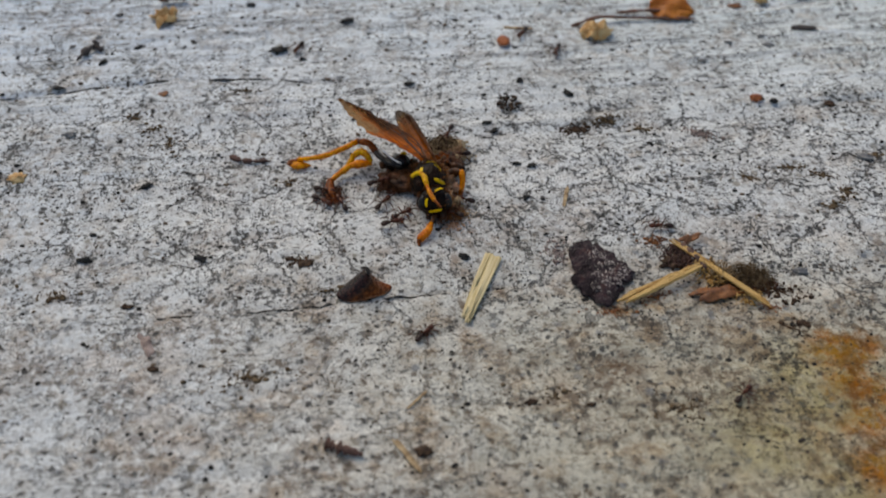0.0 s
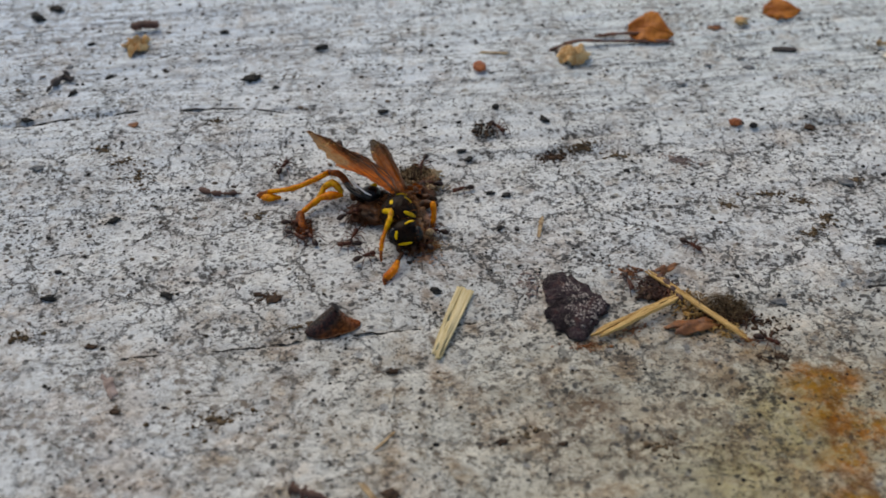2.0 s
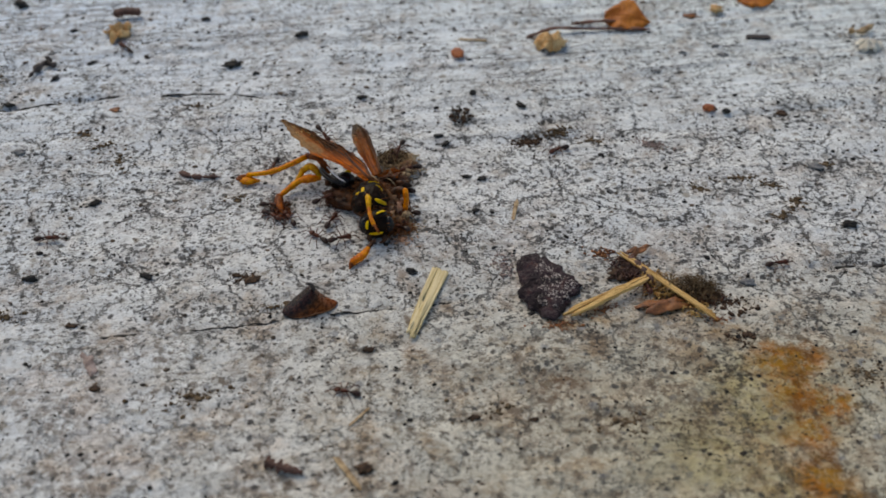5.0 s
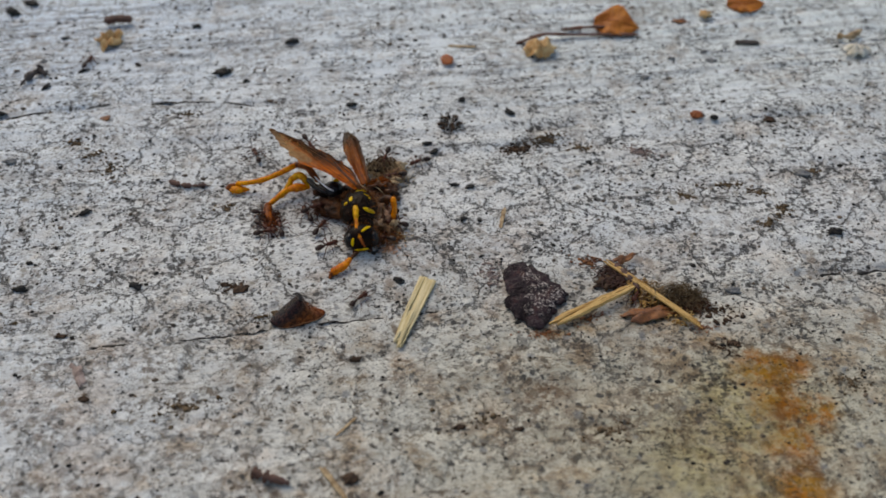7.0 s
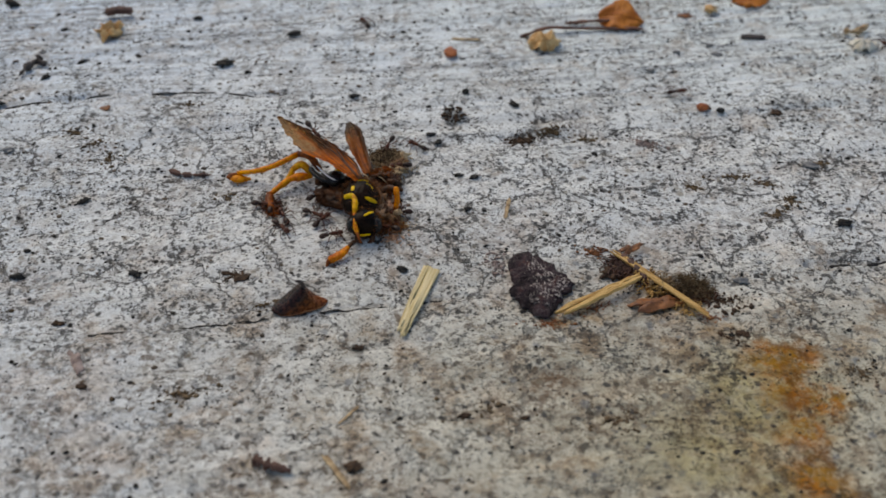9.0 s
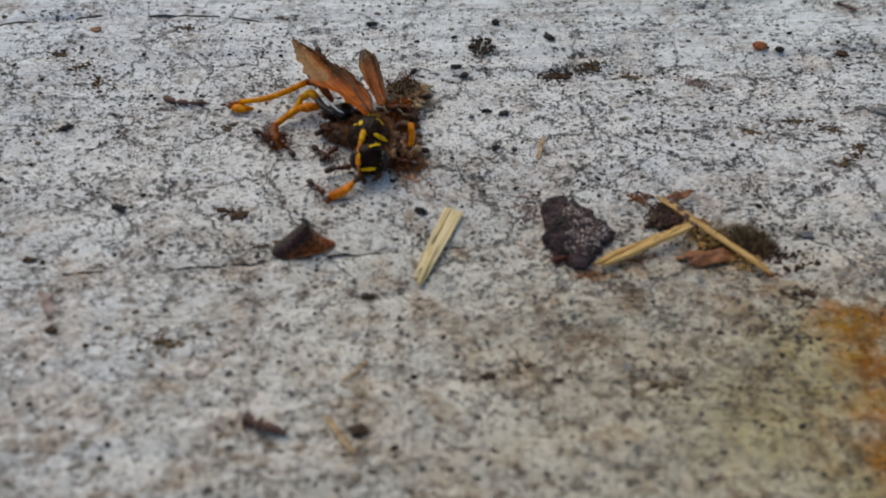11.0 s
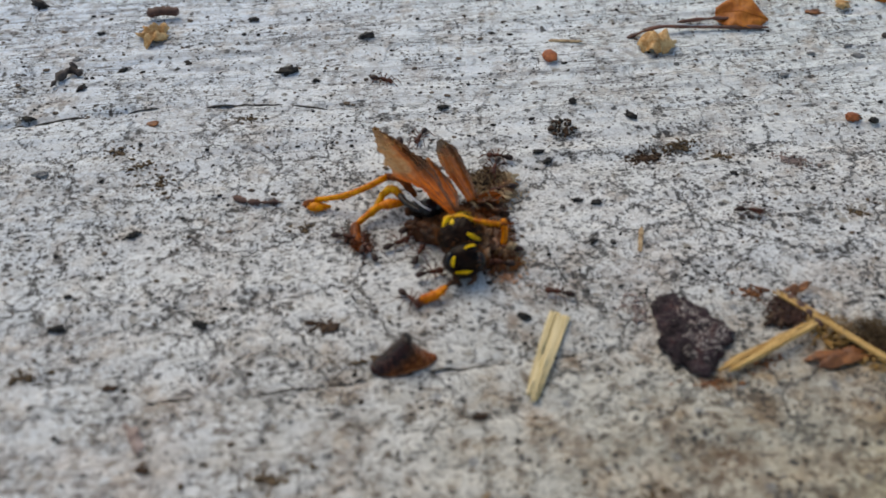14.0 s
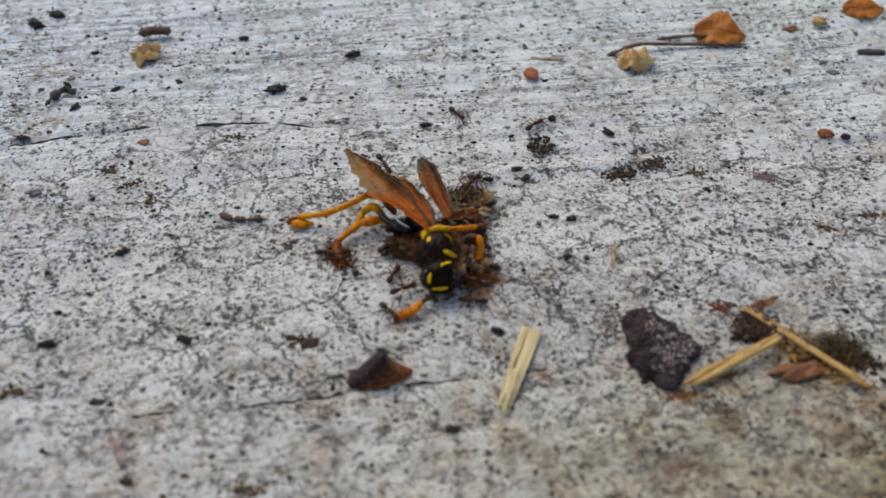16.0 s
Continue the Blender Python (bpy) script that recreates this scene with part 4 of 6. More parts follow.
for i, (dx, dy, rx, ry, n, mat, turn, lab) in enumerate((
        (27.3, 3.8, 1.2, 0.6, 60, M_DIRT, -30, "drift of fine brown dirt on the ledge"),
        (31.4, 5.2, 2.2, 0.6, 80, M_DIRT, 0, "drift of fine brown dirt on the ledge"),
        (34.0, 4.1, 1.6, 0.6, 80, M_DIRT, -20, "drift of fine brown dirt on the ledge"),
        (35.5, 1.9, 0.9, 1.4, 80, M_DIRT, 0, "drift of fine brown dirt on the ledge"),
        (33.8, 0.1, 1.6, 0.7, 80, M_DIRT, 20, "drift of fine brown dirt on the ledge"),
        (39.6, 7.3, 1.4, 0.6, 60, M_DIRT, 0, "drift of fine brown dirt on the ledge"),
        (-28.4, 11.8, 2.0, 0.9, 70, M_DIRT, 0, "drift of fine brown dirt on the ledge"),
        (-26.2, 9.7, 2.2, 1.2, 90, M_DIRT, 10, "drift of fine brown dirt on the ledge"),
        (-24.5, 7.6, 1.4, 1.4, 70, M_DIRT, 0, "drift of fine brown dirt on the ledge"),
        (-13.4, 2.1, 1.5, 0.8, 50, M_DIRT, 0, "drift of fine brown dirt on the ledge"),
        (-18.8, 16.2, 2.2, 0.8, 60, M_DIRT, 0, "drift of fine brown dirt on the ledge"),
        (-5.7, -11.0, 2.0, 0.8, 60, M_DIRT, 0, "drift of fine brown dirt on the ledge"),
        (-9.2, -10.9, 3.0, 0.8, 70, M_DIRT, 10, "drift of fine brown dirt on the ledge"),
        (12.6, 10.8, 2.2, 1.0, 230, M_CRUMB, 15, "drift of fine brown dirt crumbs"), (15.4, 12.0, 2.6, 0.9, 220, M_DIRT, 20, "long drift of fine brown dirt crumbs"), (24.0, 10.3, 1.9, 1.1, 170, M_FADED, -35, "long drift of fine brown dirt crumbs"),
        (18.6, 11.0, 2.0, 0.8, 60, M_DIRT, 0, "drift of fine brown dirt crumbs"), (17.6, -4.9, 1.1, 0.8, 80, M_RED_BROWN, 0, "reddish-brown crumbs beside straw"), (19.6, -5.6, 1.6, 1.0, 90, M_CRUMB, 0, "dark crumbs beside straw"),
        (-11.6, -7.6, 1.6, 0.8, 60, M_CRUMB, 20, "scattered dark dirt crumbs"), (27.0, -10.6, 3.2, 1.8, 150, M_CRUMB, -10, "dark crumbs under straw and fluff"), (23.0, -9.6, 2.2, 1.4, 120, M_CRUMB, -20, "dark crumbs among straws"),
        (9.2, -6.2, 1.2, 2.2, 90, M_FADED, 20, "pinkish dust beside a bark flake"), (26.8, -14.6, 1.6, 0.6, 35, M_CRUMB, -30, "dark crumbs at the rim of a stain"), (8.0, -21.5, 4.0, 2.0, 50, M_DIRT, 5, "scattered brown dirt crumbs"),
        (-14.0, -20.0, 4.0, 1.6, 110, M_DIRT, 6, "scattered brown dirt crumbs"), (-30.0, -12.0, 4.0, 1.6, 100, M_DIRT, 6, "scattered brown dirt crumbs"), (17.5, -22.5, 4.5, 2.6, 60, M_DIRT, 0, "scattered brown dirt crumbs"), (36.0, -18.0, 3.0, 2.0, 90, M_DIRT, 0, "scattered brown dirt crumbs"),
        (13.0, -13.0, 2.6, 0.7, 110, M_HUSK_RIM, 0, "orange-brown dust below a bark flake"), (25.6, -12.4, 1.6, 0.8, 90, M_HUSK_RIM, -20, "orange-brown dust below straw"), (17.0, -11.3, 2.6, 0.6, 70, M_HUSK_RIM, 25, "orange-brown dust below straw"),
        (22.6, -9.0, 2.6, 0.7, 120, M_STRAW_GOLD, -48, "fine golden straw fibres and dust"))):
    dirt_smear(dx, dy, rx, ry, n, mat, lab, 90 + i, turn, 0.06 if mat in (M_HUSK_RIM, M_STRAW_GOLD) else 0.09)


dirt_smear(27.8, -14.0, 0.7, 0.45, 45, M_CRUMB, "small heap of dark crumbs at the rim of a stain", 131, -20, 0.16)
tangle("debris_tuft", 24.6, -9.2, 1.9, 0.8, 520, M_FLUFF, "dark fluffy plant debris caught under straw", "debris", 3, 20, 0.45)
tangle("debris_tuft", 24.0, -11.3, 1.2, 0.7, 60, M_STRAW_GOLD, "frayed golden straw fibres", "debris", 14, 30)
tangle("debris_tuft", 22.2, -8.6, 1.1, 1.0, 60, M_SCRAP, "frayed tan straw fibres where straws cross", "debris", 15, 30)
tangle("debris_tuft", 25.4, -10.0, 1.3, 0.6, 160, M_W_BROWN, "dark brown plant debris under straw", "debris", 16, 12, 0.55)
tangle("debris_tuft", 21.8, -9.2, 1.3, 0.6, 70, M_STRAW_GOLD, "frayed golden straw fibres", "debris", 4)
tangle("debris_tuft", 21.2, -8.0, 0.9, 0.9, 70, M_STRAW_GOLD, "frayed golden fibres where two straws cross", "debris", 44, 30)
tangle("debris_tuft", 19.4, -6.8, 1.5, 0.7, 130, M_BROWN_TWIG, "brown plant debris among straws", "debris", 5)


def grain_cluster(x, y):
    """A heap of black droppings-like grains, each a mesh of its own."""
    rnd = random.Random(12)
    root = empty("grain_cluster", x, y, height(x, y))
    for k in range(84):
        a, d = rnd.uniform(0, 6.28), 1.1 * math.sqrt(rnd.random())
        bm = bmesh.new()
        s = rnd.uniform(0.09, 0.19)
        blob(bm, (math.cos(a) * d, math.sin(a) * d * 1.15, 0.2 + 0.75 * max(0, 1 - d / 1.1) * rnd.random()), (s, s * rnd.uniform(0.7, 1.2), s * 0.9), (rnd.uniform(0, 90), 0, rnd.uniform(0, 90)), 0.2, 1.5, 1, k)
        part("grain", bm, M_CRUMB if k % 3 else M_GRIT_AND_SHADE, root)
    lay(root, "heap of small black grains", "grains")


grain_cluster(6.5, 14.6)
lump("grit", 7.7, 18.2, (0.32, 0.3, 0.25), M_GRIT_AND_SHADE, "single black grain beside a heap", "grit")

# single dark specks that stand out: x, y, half length, turn
for i, (gx, gy, gr, ga) in enumerate((
        (-3.05, 17.6, 0.42, 0), (-9.6, 28.5, 0.62, 10), (-16.1, 23.2, 0.8, 5), (-13.7, 21.9, 0.3, 0), (-39.7, 34.0, 0.85, -35), (-38.2, 35.9, 0.8, -30), (-30.3, 23.5, 0.4, 40), (-33.1, 20.4, 0.45, 60), (-19.9, 31.8, 0.45, 0), (-33.3, 29.3, 0.35, 0), (-36.5, 16.1, 0.5, 0), (-25.6, 1.8, 0.52, 40), (-19.6, -7.4, 0.5, -20),
        (-28.9, -7.6, 0.55, 0), (1.7, -7.2, 0.45, -30), (-1.6, -15.4, 0.42, 5), (8, 4.8, 0.42, 5), (6.6, 5.1, 0.36, 0), (7.3, 0.4, 0.33, 40), (6.2, -22.1, 0.42, 0), (10.5, -22.3, 0.3, 0),
        (39.3, -1.3, 0.62, 0), (12.3, 16.4, 0.5, -50), (4.3, 11.1, 0.4, 10), (4.9, 10.2, 0.4, 40), (19.1, 8.5, 0.3, -30), (-24.4, -13.0, 0.4, 0))):
    lump("grit", gx, gy, (gr, gr * 0.55, gr * 0.5), M_GRIT_AND_SHADE if gy > -10 else M_CRUMB, "single dark speck of grit", "grit", ga, 0.45, 30 + i, 0.4, 3)
for i, (gx, gy, gr, ga) in enumerate((
        (-33.8, 8.8, 0.55, 0), (-34.5, 25.0, 0.4, 20), (26.5, 22.5, 0.35, 0), (29.6, 25.7, 0.4, 0), (33.2, 26.8, 0.4, 20), (38.5, 6.9, 0.7, -30), (33.6, 25.2, 0.5, 0),
        (29.0, -8.2, 0.6, 0))):
    lump("grit", gx, gy, (gr, gr * 0.6, gr * 0.35), M_GREY_GRIT, "single grey grain of grit", "grit", ga, 0.45, 60 + i, 0.55, 3)


def strewn_grit():
    """The fine sand that nobody could count, in one mesh."""
    rnd = random.Random(5)
    bm = bmesh.new()
    bmesh.ops.create_icosphere(bm, subdivisions=1, radius=1.0)
    base = np.array([v.co[:] for v in bm.verts])
    tris = np.array([[v.index for v in f.verts] for f in bm.faces])
    bm.free()
    vs, k = [], 0
    rs = np.random.RandomState(3)
    while k < 6500:
        x, y = rnd.uniform(-52, 62), rnd.uniform(-36, 39)
        crowd = float(lattice(np.array([x / 7 + 3]), np.array([y / 4.5 + 9]))[0])
        if rnd.random() > 0.15 + 0.9 * crowd * (1.0 if y > -8 else 0.6):
            continue
        r = min(0.058 * math.exp(rnd.gauss(0.0, 0.5)), 0.19)
        s = np.array([r * rnd.uniform(0.8, 1.7), r, r * rnd.uniform(0.4, 0.8)]) * (1 + 0.25 * rs.rand(len(base), 1))
        a = rnd.uniform(-0.7, 0.7)
        p = base * s
        p = np.stack([p[:, 0] * math.cos(a) - p[:, 1] * math.sin(a), p[:, 0] * math.sin(a) + p[:, 1] * math.cos(a), p[:, 2]], 1)
        vs.append((x, y, r * 0.15, p))
        k += 1
    at = np.array([v[:3] for v in vs])
    at[:, 2] += relief(at[:, 0], at[:, 1])
    co = np.concatenate([v[3] + at[i] for i, v in enumerate(vs)]) * MM
    fa = np.concatenate([tris + i * len(base) for i in range(len(vs))])
    me = bpy.data.meshes.new("sand")
    me.from_pydata(co.tolist(), [], fa.tolist())
    n = Nodes("sand")
    isl = n.node("ShaderNodeNewGeometry", 8)
    c = n.mix(n.ramp(isl, 0.45, 0.95), (0.03, 0.027, 0.025), (0.16, 0.12, 0.09))
    me.materials.append(n.done(c, 0.8, spec=0.1))
    return tagged(new("sand", me), "fine dark sand strewn over the ledge", "sand", kind="stuff")


strewn_grit()


def crack_dirt():
    """Dark strips that stand in for the shade in the long cracks, broken up along their way."""
    rnd = random.Random(8)
    bm = bmesh.new()
    for pts, depth, half in CRACKS:
        if depth < 0.22:
            continue
        path = smooth_path([(x, y, 0) for x, y in pts], 60)
        run = []
        for i, q in enumerate(path):
            keep = noise.noise(Vector((q.x * 0.5, q.y, depth * 9))) > -0.18
            if keep:
                wob = 0.18 * noise.noise(Vector((q.x * 1.4, 4.0, depth)))
                run.append((q.x, q.y + wob, height(q.x, q.y + wob) + 0.06))
            if (not keep or i == len(path) - 1) and len(run) > 2:
                tube(bm, run, [0.02] + [half * rnd.uniform(0.35, 0.95) for _ in run[2:]] + [0.02], 6, 0.35)
            if not keep:
                run = []
    return tagged(link("crack_dirt", bm, M_GRIT_AND_SHADE), "dark strips that stand in for shade in long cracks of the ledge", "dirt", kind="stuff")


crack_dirt()


# ---------------------------------------------------------------- the wasp
WX, WY = -2.5, 0.0
THORAX, THORAX_R = Vector((-2.3, -0.6, 1.65)), (1.62, 1.85, 1.5)
HEAD, HEAD_R = Vector((-2.1, -3.05, 1.5)), (1.5, 1.15, 1.28)


def over(centre, radii, way, lift=1.0):
    return Vector((centre[i] + radii[i] * way[i] * lift for i in range(3)))


def stripe(centre, radii, ways, width, thick=0.04):
    """A raised band over an ellipsoid, through the given directions."""
    bm = bmesh.new()
    path = [Vector(w).normalized() for w in smooth_path(ways, 9)]
    pts = [over(centre, radii, w, 1.035) for w in path]
    rings = []
    for i, p in enumerate(pts):
        d = (pts[min(i + 1, 8)] - pts[max(i - 1, 0)]).normalized()
        up = Vector([path[i][k] / radii[k] for k in range(3)]).normalized()
        s = d.cross(up)
        e = width * (0.25 if i in (0, 8) else 0.75 if i in (1, 7) else 1.0 + 0.35 * noise.noise(Vector((i * 0.7, width * 9, 1.0))))
        rings.append([bm.verts.new(p + s * (math.cos(a) * e / 2) + up * (math.sin(a) * thick)) for a in (2 * math.pi * k / 10 for k in range(10))])
    for a, b in zip(rings, rings[1:]):
        for k in range(10):
            bm.faces.new((a[k], a[(k + 1) % 10], b[(k + 1) % 10], b[k]))
    bm.faces.new(rings[0][::-1]), bm.faces.new(rings[-1])
    return bm


def hairs(bm, centre, radii, n, length, seed, keep=lambda w: True):
    rnd = random.Random(seed)
    while n:
        w = Vector((rnd.gauss(0, 1), rnd.gauss(0, 1), rnd.gauss(0, 1))).normalized()
        if w.z < -0.3 or not keep(w):
            continue
        p = over(centre, radii, w, 0.97)
        q = p + (w + Vector((rnd.uniform(-0.5, 0.5), rnd.uniform(-0.2, 0.7), rnd.uniform(-0.2, 0.3)))) * length * rnd.uniform(0.6, 1.2)
        tube(bm, [p, (p + q) / 2 + Vector((0, 0, 0.03)), q], [0.022, 0.016, 0.006], 3)
        n -= 1


def limb(name, parent, pieces, label="", at=None):
    """A leg: an origin mesh (its first piece) with the other pieces under it; pieces: name, points, radii, material, flat."""
    first = None
    for pname, pts, radii, material, flat in pieces:
        bm = bmesh.new()
        path = smooth_path(pts, 9)
        rr = [radii[0] + (radii[1] - radii[0]) * i / 8 + radii[2] * math.sin(math.pi * i / 8) for i in range(9)]
        rr = [r * (1 + 0.22 * noise.noise(path[i] * 1.9)) for i, r in enumerate(rr)]
        tube(bm, path, rr, 9, flat)
        blob(bm, path[0], (rr[0],) * 3, cuts=2), blob(bm, path[-1], (rr[-1],) * 3, cuts=2)
        for i in range(1, 8):
            for k in range(3):
                a = 2.1 * k + 0.9 * i
                q = path[i] + Vector((0, math.cos(a), math.sin(a))) * rr[i] * 0.8
                tube(bm, [q, q + Vector((0.06, math.cos(a), math.sin(a))) * (0.10 + 0.3 * rr[i])], [0.03, 0.008], 4)
        if first is None:
            first = part(name, bm, material, parent, label, at=at)
        else:
            for v in bm.verts:
                v.co -= Vector(at) if at is not None else Vector((0, 0, 0))
            part(pname, bm, material, first)
    return first


def build_wasp():
    w = empty("wasp", WX, WY, 0.0)
    o = Vector((WX, WY, 0))
    tc, hc = THORAX - o, HEAD - o
    parts = {}
    # thorax: a humped black shell with a waist behind and a collar in front
    bm = bmesh.new()

    def hump(p):
        return p.x * (1 - 0.12 * p.y), p.y, p.z * (1 + 0.10 * p.y) - 0.06 * p.y
    blob(bm, tc, THORAX_R, (0, 0, 0), 0.08, 2.4, 5, 3.0, hump)
    blob(bm, tc + Vector((0.0, 1.4, 0.0)), (1.05, 0.8, 0.95), (0, 0, 0), 0.3, 2.0, 4, 5.0)
    blob(bm, tc + Vector((0.25, -1.75, -0.25)), (1.0, 0.55, 0.85), (0, 0, 0), 0.05, 2.0, 3, 6.0)
    th = parts["thorax"] = part("thorax", bm, M_W_BLACK, w, "black thorax with yellow bands", at=tc)
    z0 = Vector((0, 0, 0))
    bm = bmesh.new()
    hairs(bm, z0, THORAX_R, 520, 0.42, 2, lambda q: q.x > 0.45 or q.y > 0.35 or q.z < 0.2)
    hairs(bm, z0, THORAX_R, 160, 0.3, 3, lambda q: q.x < -0.5 or q.z < 0.5)
    part("fuzz", bm, M_W_FUZZ, th, "short brown hairs")
    for nm, ways, wd in (("yellow_band", [(0.22, -0.60, 0.76), (0.50, -0.61, 0.58), (0.80, -0.52, 0.28)], 0.34),
                         ("yellow_spot", [(-0.46, -0.10, 0.90), (-0.28, -0.12, 0.96)], 0.55),
                         ("yellow_band", [(0.2, 0.75, 0.7), (0.5, 0.72, 0.6)], 0.22),
                         ("yellow_line", [(-0.10, 0.42, 0.93), (0.16, 0.50, 0.88), (0.40, 0.42, 0.83)], 0.09),
                         ("yellow_line", [(0.30, 0.20, 0.94), (0.52, 0.08, 0.85), (0.62, -0.10, 0.78)], 0.08)):
        part(nm, stripe(z0, THORAX_R, ways, wd), M_W_YELLOW, th, "yellow marking")
    for k, (cx, cy, cz, rx, ry, rz, mat) in enumerate(((1.35, 0.5, -0.45, 0.75, 1.1, 0.7, M_FLESH), (1.25, -0.9, -0.5, 0.7, 0.8, 0.6, M_FLESH), (2.0, 0.2, -0.8, 0.5, 0.7, 0.35, M_PEACH), (0.9, 1.4, -0.1, 0.8, 0.6, 0.6, M_W_BROWN))):
        bm = bmesh.new()
        blob(bm, (cx, cy, cz), (rx, ry, rz), (0, 0, 20 * k), 0.75, 2.2, 4, 5.0 + k)
        hairs(bm, Vector((cx, cy, cz)), (rx, ry, rz), 60, 0.28, 50 + k)
        part("torn_flesh", bm, mat, th, "torn brown flesh on the gnawed side")
    # head: broad and short, two kidney eyes, yellow face marks, jaws
    bm = bmesh.new()
    blob(bm, hc, HEAD_R, (0, 0, 0), 0.04, 2.0, 4, 8.0, lambda p: (p.x, p.y * (1 - 0.15 * abs(p.x)), p.z * (1 - 0.18 * p.x * p.x)))
    hd = parts["head"] = part("head", bm, M_W_BLACK, w, "black head with yellow face marks", at=hc)
    bm = bmesh.new()
    hairs(bm, z0, HEAD_R, 200, 0.26, 5, lambda q: q.x > 0.5 or q.z < 0.15 or q.y > 0.5)
    part("fuzz", bm, M_W_FUZZ, hd, "short brown hairs")
    for sx in (-1, 1):
        bm = bmesh.new()
        blob(bm, (sx * 1.0, -0.30, 0.16), (0.44, 0.62, 0.82), (12, 0, sx * 14), 0, 1, 3, 0, lambda p: (p.x, p.y + 0.12 * p.z * p.z, p.z))
        part("eye", bm, M_EYE, hd, "dark glossy kidney-shaped eye")
    for ways, wd in (([(-0.03, -0.2, 0.98), (0.25, 0.08, 0.95), (0.49, 0.3, 0.81)], 0.28),
                     ([(-0.44, -0.5, 0.72), (-0.53, -0.68, 0.5), (-0.52, -0.82, 0.24)], 0.30),
                     ([(-0.42, -0.9, -0.07), (-0.05, -0.97, 0.0), (0.32, -0.95, 0.04)], 0.32)):
        part("yellow_band", stripe(z0, HEAD_R, ways, wd), M_W_YELLOW, hd, "yellow marking")
    for sx in (-1, 1):
        bm = bmesh.new()
        tube(bm, smooth_path([(sx * 0.55, -0.75, -0.55), (sx * 0.6, -1.05, -0.85), (sx * 0.15, -1.25, -1.05)], 7), [0.26, 0.26, 0.24, 0.2, 0.16, 0.11, 0.04], 8, 0.7)
        part("mandible", bm, M_W_BROWN, hd)
    # abdomen: dark shrunken shell, bitten open, with one glossy strip and its silvery edge
    a0 = Vector((-2.9, 1.7, 1.35))
    path = smooth_path([(-2.9, 1.7, 1.25), (-3.9, 2.3, 1.2), (-5.0, 2.9, 1.05), (-6.1, 3.5, 0.8)], 9)
    ab = None
    for k in range(4):
        bm = bmesh.new()
        q, r = path[2 * k] - o, (0.95, 1.0, 0.85, 0.6)[k]
        blob(bm, q + Vector((-0.3, 0.2, -0.1)), (r, r * 0.85, r * 0.75), (0, 0, 30), 0.35, 1.9, 4, 3.0 + k)
        hairs(bm, q + Vector((-0.3, 0.2, -0.1)), (r, r * 0.85, r * 0.75), 90, 0.3, 70 + k)
        if ab is None:
            ab = parts["abdomen"] = part("abdomen", bm, M_W_BLACK, w, "shrunken black abdomen, bitten open", at=a0 - o)
        else:
            for v in bm.verts:
                v.co -= a0 - o
            part("ring", bm, (M_W_BROWN, M_W_BLACK, M_W_BROWN)[k - 1], ab)
    for nm, pts, r, fl, mat, lab in (("shell_strip", [(-6.55, 3.8, 1.9), (-6.12, 2.89, 1.9), (-5.53, 2.25, 1.9), (-4.79, 1.6, 1.9)], 0.27, 0.8, M_EYE, "glossy black curved shell strip"),
                                     ("pale_edge", [(-5.96, 3.56, 2.25), (-5.41, 2.65, 2.25), (-4.87, 1.94, 2.25), (-4.3, 1.5, 2.2)], 0.075, 0.6, M_W_SHEEN, "silvery white edge")):
        bm = bmesh.new()
        tube(bm, [q - a0 for q in smooth_path(pts, 12)], [r * 0.4] + [r] * 9 + [r * 0.7, r * 0.2], 9, fl)
        part(nm, bm, mat, ab, lab)

    bm = bmesh.new()
    blob(bm, Vector((-4.35, 2.3, 1.75)) - a0, (0.85, 0.8, 0.7), (0, 0, 30), 0.08, 2.0, 4, 21.0)
    part("shell_dome", bm, M_EYE, ab, "glossy blue-black domed shell plate")
    bm = bmesh.new()
    blob(bm, Vector((-4.1, 2.75, 2.3)) - a0, (0.3, 0.2, 0.14), (20, 0, 20), 0.2, 2.0, 3, 22.0)
    part("yellow_spot", bm, M_W_YELLOW, ab, "yellow marking")

    # wings: local x runs from the base to the tip
    def wing(name, length, lead, trail_edge, curl, label, veins, torn, material):
        """lead and trail_edge: how wide the wing is before and behind its axis, at five steps from base to tip."""
        bm = bmesh.new()

        edges = {steps: smooth_path([(k / 4, wv, 0) for k, wv in enumerate(steps)], 41) for steps in (lead, trail_edge)}

        def width(steps, u):
            q = edges[steps]
            i = min(int(u * 40), 39)
            return q[i].y + (q[i + 1].y - q[i].y) * (u * 40 - i)

        def place(u, v):
            s = 2 * v - 1
            wd = width(lead, u) if s < 0 else width(trail_edge, u)
            rag = torn * (noise.noise(Vector((u * 11, s * 2, 2.0 + length))) + 0.7 * noise.noise(Vector((u * 37, s * 2, 5.0)))) * abs(s) ** 3 * min(1, 3 * u)
            return length * u, s * (wd + rag), curl * (s * s - 0.3 * s) * math.sin(math.pi * u) + 0.10 * math.sin(7 * u + 1) + 0.07 * math.sin(9 * s + 4 * u) * min(1, 2 * u)
        sheet(bm, 60, 12, place, 0.03)
        ob = part(name, bm, material, w, label)
        for v0, v1, u0, u1, r in veins:
            bm = bmesh.new()
            tube(bm, [Vector(place(u0 + (u1 - u0) * i / 12, v0 + (v1 - v0) * i / 12 + 0.03 * math.sin(i * 0.9 + 9 * v0))) + Vector((0, 0, 0.015)) for i in range(13)], [r * (1 - 0.06 * i) for i in range(13)], 5)
            part("vein", bm, M_W_RUST if v0 > 0.2 else M_W_BROWN, ob)
        return ob
